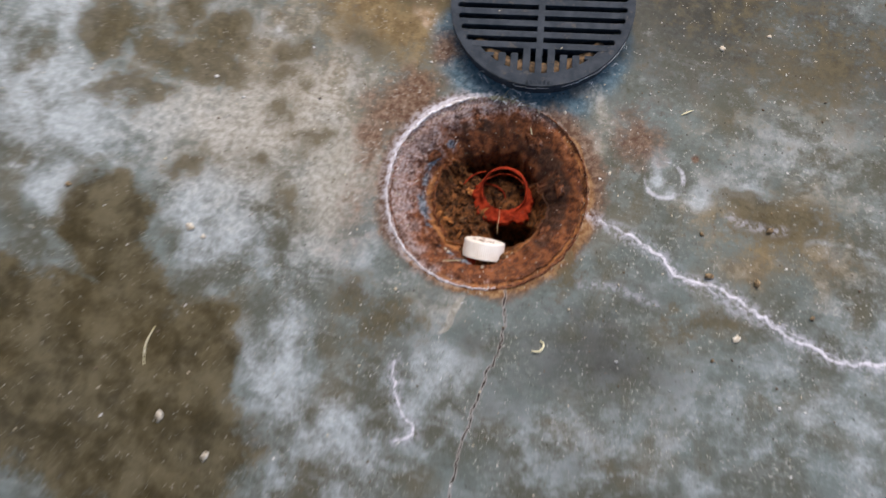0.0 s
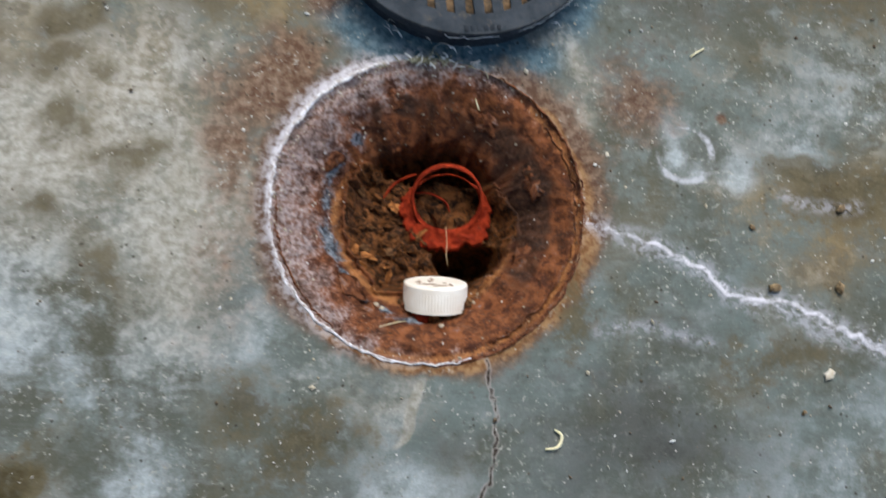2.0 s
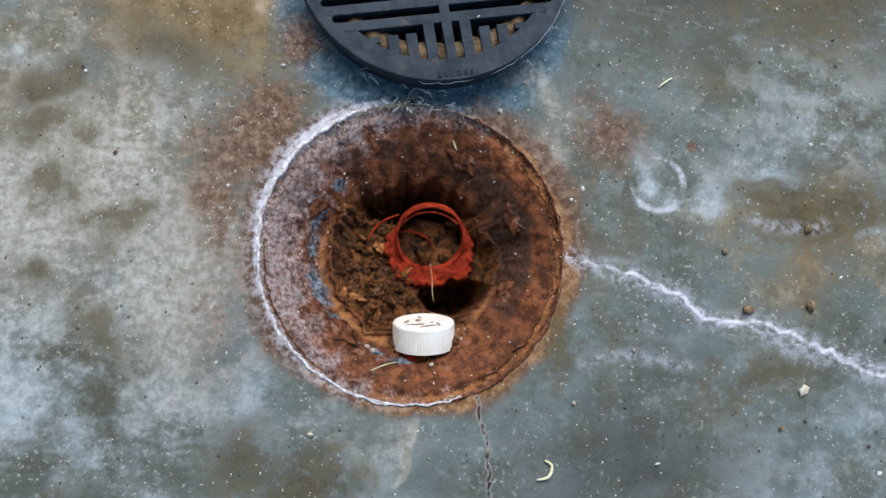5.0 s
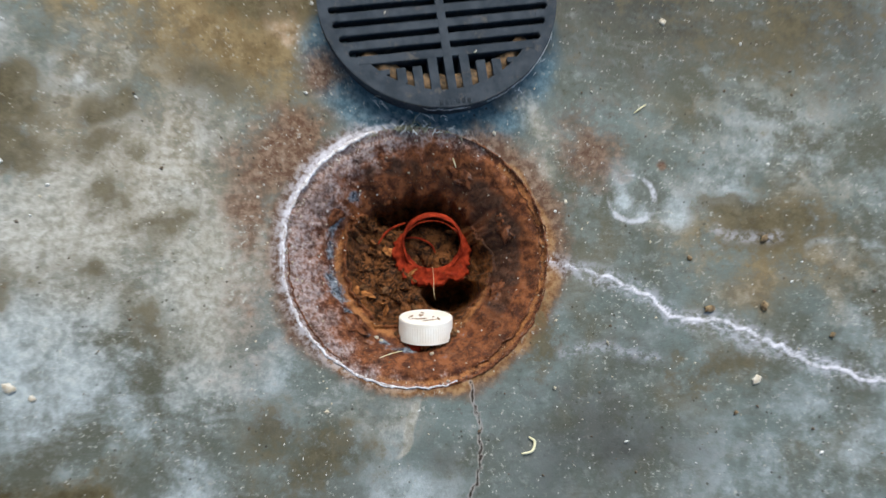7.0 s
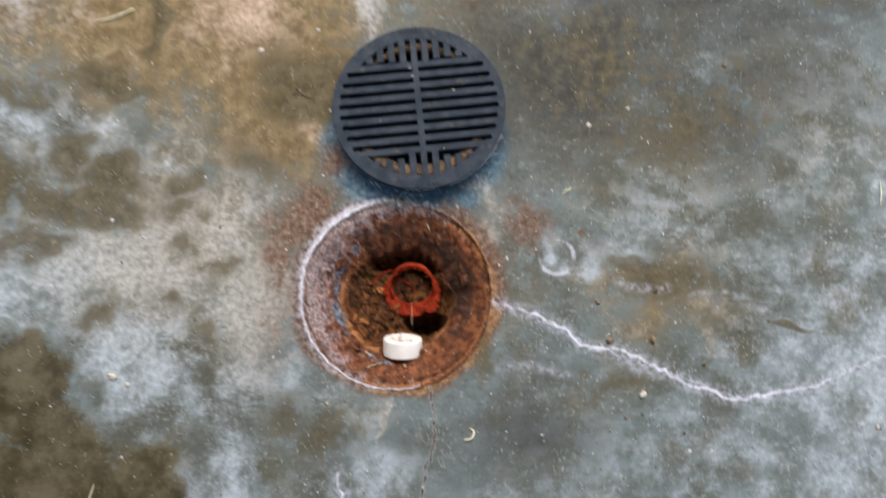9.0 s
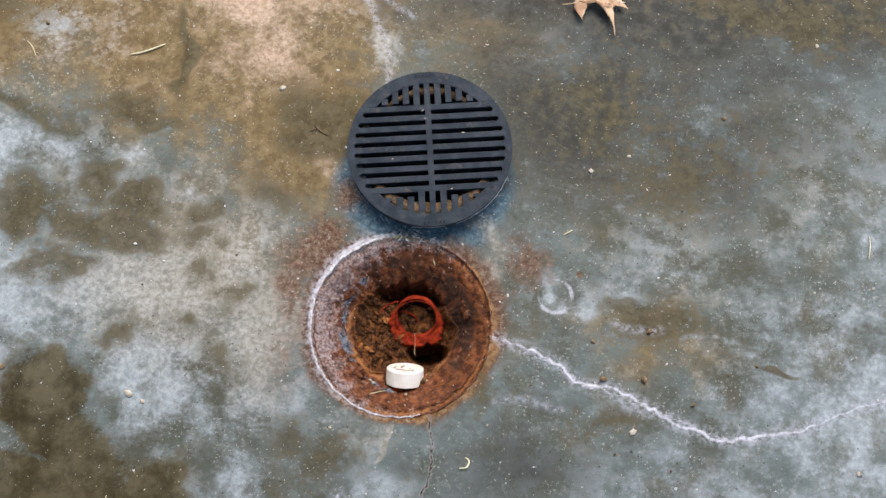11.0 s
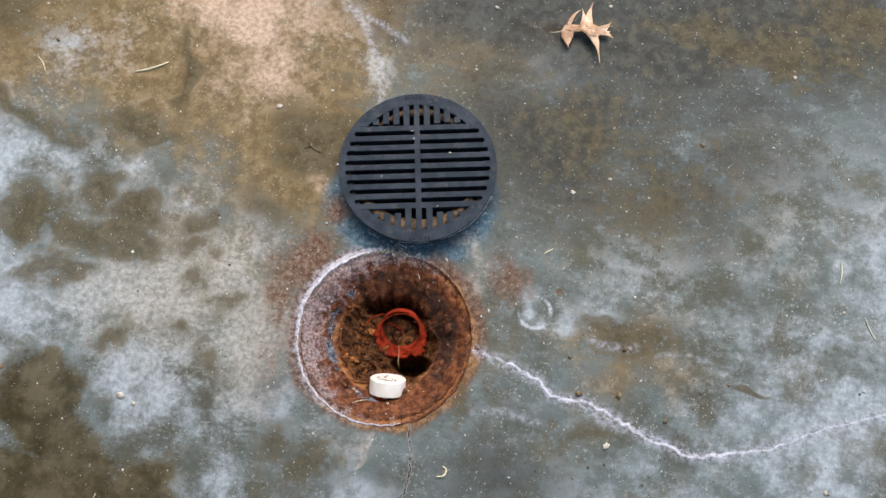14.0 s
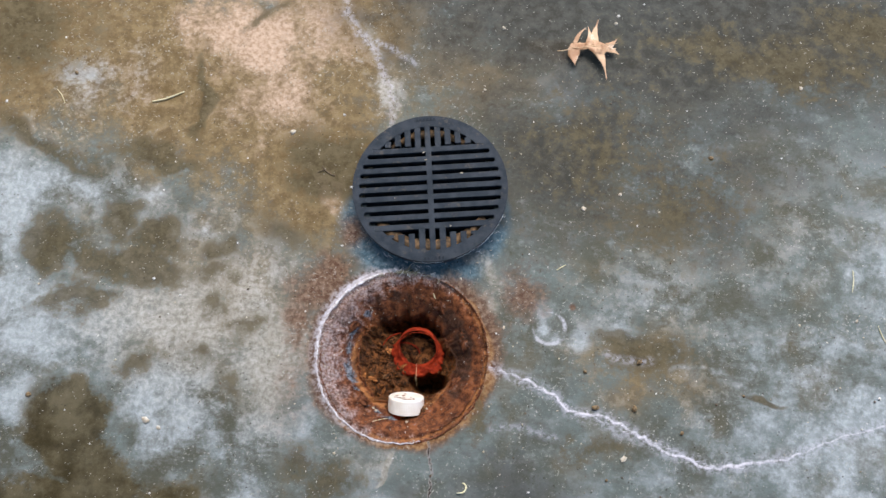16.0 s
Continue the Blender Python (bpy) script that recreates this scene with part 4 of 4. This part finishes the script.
def build_leaf():
    leaf = empty("oak_leaf", pose(0.212, 0.443, 0), "dry curled tan oak leaf with pointed lobes", "leaf")

    def h(x, y):
        return 0.006 + 0.007 * math.exp(-((x - 0.004) / 0.02) ** 2) * math.exp(-((y + 0.006) / 0.03) ** 2) + 2.2 * (x * x * 0.4 + y * y * 0.5) + 0.002 * noise.noise(Vector((x * 60, y * 60, 2)))

    # each lobe is a tapering blade from the midrib to a sharp tip
    def blade(name, a, b, w0, wm, parts=14, bend=0.0):
        bm = bmesh.new()
        a, b = Vector(a), Vector(b)
        d = (b - a)
        side = Vector((-d.y, d.x)).normalized()
        rows_ = []
        for i in range(parts + 1):
            u = i / parts
            c = a + d * u + side * bend * math.sin(math.pi * u)
            w = (w0 * (1 - u) + wm * math.sin(math.pi * min(1, u * 1.05)) ** 0.8) * (1 - u ** 3) + 0.0004
            w *= 1 + 0.18 * noise.noise(Vector((u * 7, a.x * 99, b.y * 99)))
            rows_.append([bm.verts.new((c.x + side.x * w * k, c.y + side.y * w * k, h(c.x + side.x * w * k, c.y + side.y * w * k) + 0.0004 * abs(k) * (1 - u))) for k in (-1, -0.5, 0, 0.5, 1)])
        for p, q in zip(rows_, rows_[1:]):
            for k in range(4):
                bm.faces.new((p[k], p[k + 1], q[k + 1], q[k]))
        ret = bmesh.ops.extrude_face_region(bm, geom=bm.faces[:])
        for v in [g for g in ret["geom"] if isinstance(g, bmesh.types.BMVert)]:
            v.co.z -= 0.0005
        bmesh.ops.recalc_face_normals(bm, faces=bm.faces[:])
        return part(name, bm, LEAF, leaf, "", True)

    blade("lobe", (-0.026, 0.003), (0.010, 0.000), 0.0030, 0.0042)
    blade("lobe", (0.001, -0.003), (0.0075, 0.046), 0.0120, -0.0012, bend=0.0015)
    blade("lobe", (-0.003, 0.004), (-0.0060, 0.034), 0.0065, -0.0004, bend=-0.001)
    blade("lobe", (0.002, 0.000), (0.034, 0.003), 0.0105, 0.0016, bend=-0.001)
    blade("lobe", (0.022, 0.004), (0.034, 0.018), 0.0052, 0.0002, bend=-0.001)
    blade("lobe", (0.022, 0.001), (0.038, -0.005), 0.0048, 0.0004, bend=0.001)
    blade("lobe", (0.004, 0.003), (0.0225, -0.046), 0.0120, -0.0028, bend=0.0035)
    blade("lobe", (-0.024, 0.007), (-0.021, -0.028), 0.0030, 0.0066, bend=-0.001)
    blade("lobe", (-0.023, 0.007), (-0.009, 0.032), 0.0026, 0.0006, bend=0.002)
    part("midrib", tube(smooth_path([(x, y, h(x, y) + 0.0006) for x, y in ((-0.028, -0.001), (-0.010, 0.0), (0.006, 0.002), (0.020, 0.006), (0.036, 0.011))], 24), 0.0004, 6), LEAF_RIB, leaf)
    part("stalk", tube(smooth_path(((-0.046, -0.003, 0.001), (-0.036, -0.003, 0.004), (-0.026, -0.001, 0.0085)), 16), 0.0006, 6), LEAF_RIB, leaf)
    return leaf


build_leaf()


def straw(points, radius, label, mat=STRAW, name="straw", z=0.0015, category="straw"):
    pts = smooth_path([(*p, z + 0.0004 * math.sin(i * 2.0)) if len(p) == 2 else p for i, p in enumerate(points)], 18)
    tagged(link(name, tube(pts, radius, 7), mat, None, "", True), label, category)


straw(((0.184, 0.126), (0.189, 0.130), (0.195, 0.134)), 0.0007, "short pale straw on the concrete")
straw(((-0.384, 0.315), (-0.365, 0.321), (-0.342, 0.334)), 0.0011, "long pale yellow straw on the concrete")
straw(((-0.135, 0.241), (-0.128, 0.234), (-0.118, 0.229), (-0.116, 0.231)), 0.0008, "thin brown bent twig on the concrete", TWIG, "twig", category="twig")
straw(((-0.140, 0.232), (-0.130, 0.236)), 0.0006, "thin brown bent twig on the concrete", TWIG, "twig", category="twig")
straw(((0.553, 0.160), (0.553, 0.146), (0.551, 0.132)), 0.0006, "thin green-brown grass blade on the concrete")
straw(((0.580, 0.092), (0.585, 0.078), (0.592, 0.066)), 0.0006, "thin pale grass blade on the concrete")
straw(((0.083, -0.156), (0.091, -0.154), (0.0935, -0.147), (0.089, -0.1435)), 0.0011, "pale dry curl of straw on the concrete")
straw(((0.286, 0.023), (0.291, 0.020), (0.296, 0.019), (0.300, 0.015)), 0.0004, "dark brown twig crumb on the concrete", TWIG, "twig", category="twig")
straw(((0.288, 0.015), (0.293, 0.019), (0.295, 0.024)), 0.0004, "dark brown twig crumb on the concrete", TWIG, "twig", category="twig")
straw(((-0.306, -0.222), (-0.309, -0.242), (-0.304, -0.262)), 0.0008, "long pale dry straw on the concrete")
straw(((-0.521, 0.322), (-0.512, 0.314), (-0.505, 0.302)), 0.0006, "thin dull yellow straw on the concrete")


def crumb(x, y, s, mat, name, label, category, seed, tall=0.5, group=""):
    ob = link(name, lump((s, s * 0.72, s * tall), seed, 0.6, 2), mat, None, "", True)
    ob.matrix_world = pose(x, y, s * tall * 0.8, 0, 0, seed * 47)
    tagged(ob, label, category, group)


for i, (x, y, s) in enumerate(((0.292, 0.019, 0.0036), (0.287, -0.038, 0.0042), (0.226, 0.001, 0.0026), (0.240, -0.041, 0.0045), (0.344, -0.061, 0.0028), (0.291, 0.038, 0.0014), (0.377, 0.297, 0.0034), (-0.456, -0.093, 0.0040), (0.257, -0.124, 0.002), (-0.50, 0.350, 0.003), (0.417, -0.010, 0.002))):
    crumb(x, y, s, CRUMB, "crumb", "small dark brown crumb of dirt on the concrete", "debris", i + 1, group="crumbs on the slab")
for i, (x, y, s) in enumerate(((0.276, -0.098, 0.0042), (0.123, 0.046, 0.0018), (0.214, 0.212, 0.0036), (0.260, 0.236, 0.0026), (-0.182, 0.287, 0.0042), (0.496, 0.410, 0.0030), (-0.303, -0.109, 0.0052), (0.072, 0.372, 0.0022), (0.555, 0.095, 0.0026), (0.53, -0.12, 0.003), (0.09, 0.47, 0.003), (0.245, 0.49, 0.0026), (-0.212, -0.334, 0.005), (-0.271, -0.307, 0.0052), (-0.286, -0.117, 0.003))):
    crumb(x, y, s, CHIP, "stone_chip", "small pale stone chip on the concrete", "debris", i + 20, 0.35, "stone chips on the slab")


def build_grit():
    """Sand and specks strewn over the slab, beyond counting."""
    rng = random.Random(77)
    verts, faces = [], []
    while len(faces) < 1900 * 8:
        x, y = rng.uniform(-0.68, 0.68), rng.uniform(-0.46, 0.6)
        r = math.hypot(x, y)
        if r < 0.112 or math.hypot(x - 0.0135, y - 0.216) < 0.105:
            continue
        if rng.random() > 0.35 + 0.65 * math.exp(-((r - 0.1) / 0.2) ** 2):
            continue
        s = 0.0004 + 0.0014 * rng.random() ** 4 if rng.random() < 0.95 else rng.uniform(0.0012, 0.0026)
        n = len(verts)
        a = rng.uniform(0, 6.28)
        c, d = math.cos(a) * s, math.sin(a) * s
        k = rng.uniform(0.3, 1)
        verts += [(x + c, y + d, s * 0.4), (x - d * k, y + c * k, s * 0.35), (x - c, y - d, s * 0.45), (x + d * k, y - c * k, s * 0.4), (x, y, s * 0.95), (x, y, -0.0006)]
        for i in range(4):
            faces += [(n + i, n + (i + 1) % 4, n + 4), (n + (i + 1) % 4, n + i, n + 5)]
    me = bpy.data.meshes.new("grit")
    me.from_pydata(verts, [], faces)
    me.materials.append(GRIT)
    tagged(new("grit", me), "scattered pale sand and grit on the concrete", "grit", kind="stuff")


build_grit()


def build_moss():
    tuft = empty("moss_tuft", pose(-0.006, 0.106, 0.0), "dry grey-green moss and fibres at the drain's rim", "moss")
    rng = random.Random(9)
    for i in range(44):
        x = rng.gauss(0.008, 0.019)
        y = math.sqrt(max(0, RIM ** 2 - (x - 0.006) ** 2)) - 0.106 + rng.gauss(0, 0.0014)
        a, ln = rng.uniform(0, 6.28), rng.uniform(0.003, 0.009)
        p = ((x, y, 0.0005), (x + ln * 0.5 * math.cos(a), y + ln * 0.5 * math.sin(a), 0.002), (x + ln * math.cos(a), y + ln * math.sin(a), 0.0012))
        part("fibre", tube(smooth_path(p, 8), 0.00045, 5), MOSS if i % 3 else LINT, tuft)
    for i in range(7):
        x = rng.gauss(0, 0.008)
        part("clump", lump((0.003, 0.002, 0.0014), i, 0.7, 2), MOSS, tuft).matrix_local = pose(x, math.sqrt(RIM ** 2 - (x - 0.006) ** 2) - 0.106, 0.0006, 0, 0, i * 50)


build_moss()


def in_bowl(points, radius, label, mat=STRAW, lift=0.001):
    pts = [(x, y, bowl_height(x, y) + lift) for x, y in points]
    straw(pts, radius, label, mat)


straw(((0.0155, -0.003, -0.041), (0.0170, -0.014, -0.044), (0.0172, -0.024, -0.046), (0.0190, -0.031, -0.050)), 0.00034, "thin tan straw lying over the red flange", LEAF_RIB)
in_bowl(((0.030, 0.085), (0.033, 0.078)), 0.0006, "thin yellow straw on the rusted funnel")
in_bowl(((-0.028, -0.083), (-0.018, -0.079), (-0.010, -0.077)), 0.0004, "thin pale straw on the rusted funnel")
for i, (x, y, s) in enumerate(((-0.031, -0.066, 0.0026), (-0.027, -0.068, 0.0018), (0.036, -0.060, 0.0018), (0.014, -0.079, 0.002), (-0.095, -0.022, 0.0014), (0.026, -0.101, 0.0015), (0.040, -0.052, 0.0014))):
    ob = link("stone_chip", lump((s, s * 0.7, s * 0.6), i + 60, 0.5, 2), CHIP, None, "", True)
    ob.matrix_world = pose(x, y, bowl_height(x, y) + s * 0.4)
    tagged(ob, "small tan stone chip in the rusted drain", "debris", "stone chips in the drain")
ob = link("rust_crumb", lump((0.0058, 0.0036, 0.003), 71, 0.7, 3), RED, None, "", True)
ob.matrix_world = pose(0.000, -0.0725, bowl_height(0.000, -0.0725) + 0.003, 0, 0, -20)
tagged(ob, "red rust crumb beside the bottle cap", "debris")


def build_lint():
    """Cobweb and lint along the grate's lower edge, with the rim's highlight line."""
    lint = empty("cobweb_lint", pose(0.0135, 0.2155, 0), "thin pale cobweb lint and highlight line along the grate's edge", "lint")
    rng = random.Random(31)
    for i in range(20):
        a = radians(rng.choice((rng.uniform(-62, -15), rng.uniform(-125, -85))))
        r, b, ln = 0.1015 + rng.uniform(-0.001, 0.002), a + 1.57 + rng.gauss(0, 0.3), rng.uniform(0.003, 0.010)
        x, y, z = r * math.cos(a), r * math.sin(a), rng.uniform(0.001, 0.012)
        p = ((x, y, z), (x + 0.5 * ln * math.cos(b), y + 0.5 * ln * math.sin(b), z + 0.002), (x + ln * math.cos(b), y + ln * math.sin(b), max(0.0006, z - 0.003)))
        part("strand", tube(smooth_path(p, 8), rng.uniform(0.00015, 0.0003), 5), LINT, lint)
    # pale arcs of lint that also draw the bright highlight on the rim
    for a0, a1 in ((-66, -48), (-52, -30), (-34, -16), (-96, -74)):
        arc = [radians(a0 + (a1 - a0) * i / 12) for i in range(13)]
        p = [((0.1003 + rng.uniform(-0.0003, 0.0005)) * math.cos(a), (0.1003 + rng.uniform(-0.0003, 0.0005)) * math.sin(a), 0.0205 + rng.uniform(-0.002, 0.002)) for a in arc]
        part("strand", tube(p, 0.00032, 5), LINT, lint)


build_lint()
for i, (x, y, s) in enumerate(((0.052, 0.238, 0.0014), (0.004, 0.252, 0.0010), (0.000, 0.262, 0.0012), (0.045, 0.165, 0.0010), (-0.030, 0.196, 0.0009))):
    ob = link("stone_chip", lump((s * 1.5, s * 0.6, s * 0.4), i + 90, 0.5, 2), CHIP, None, "", True)
    ob.matrix_world = pose(x, y, 0.0250 + s * 0.25, 0, 0, 15 * i)
    tagged(ob, "tiny white chip lying on the iron grate", "debris", "white chips on the grate")
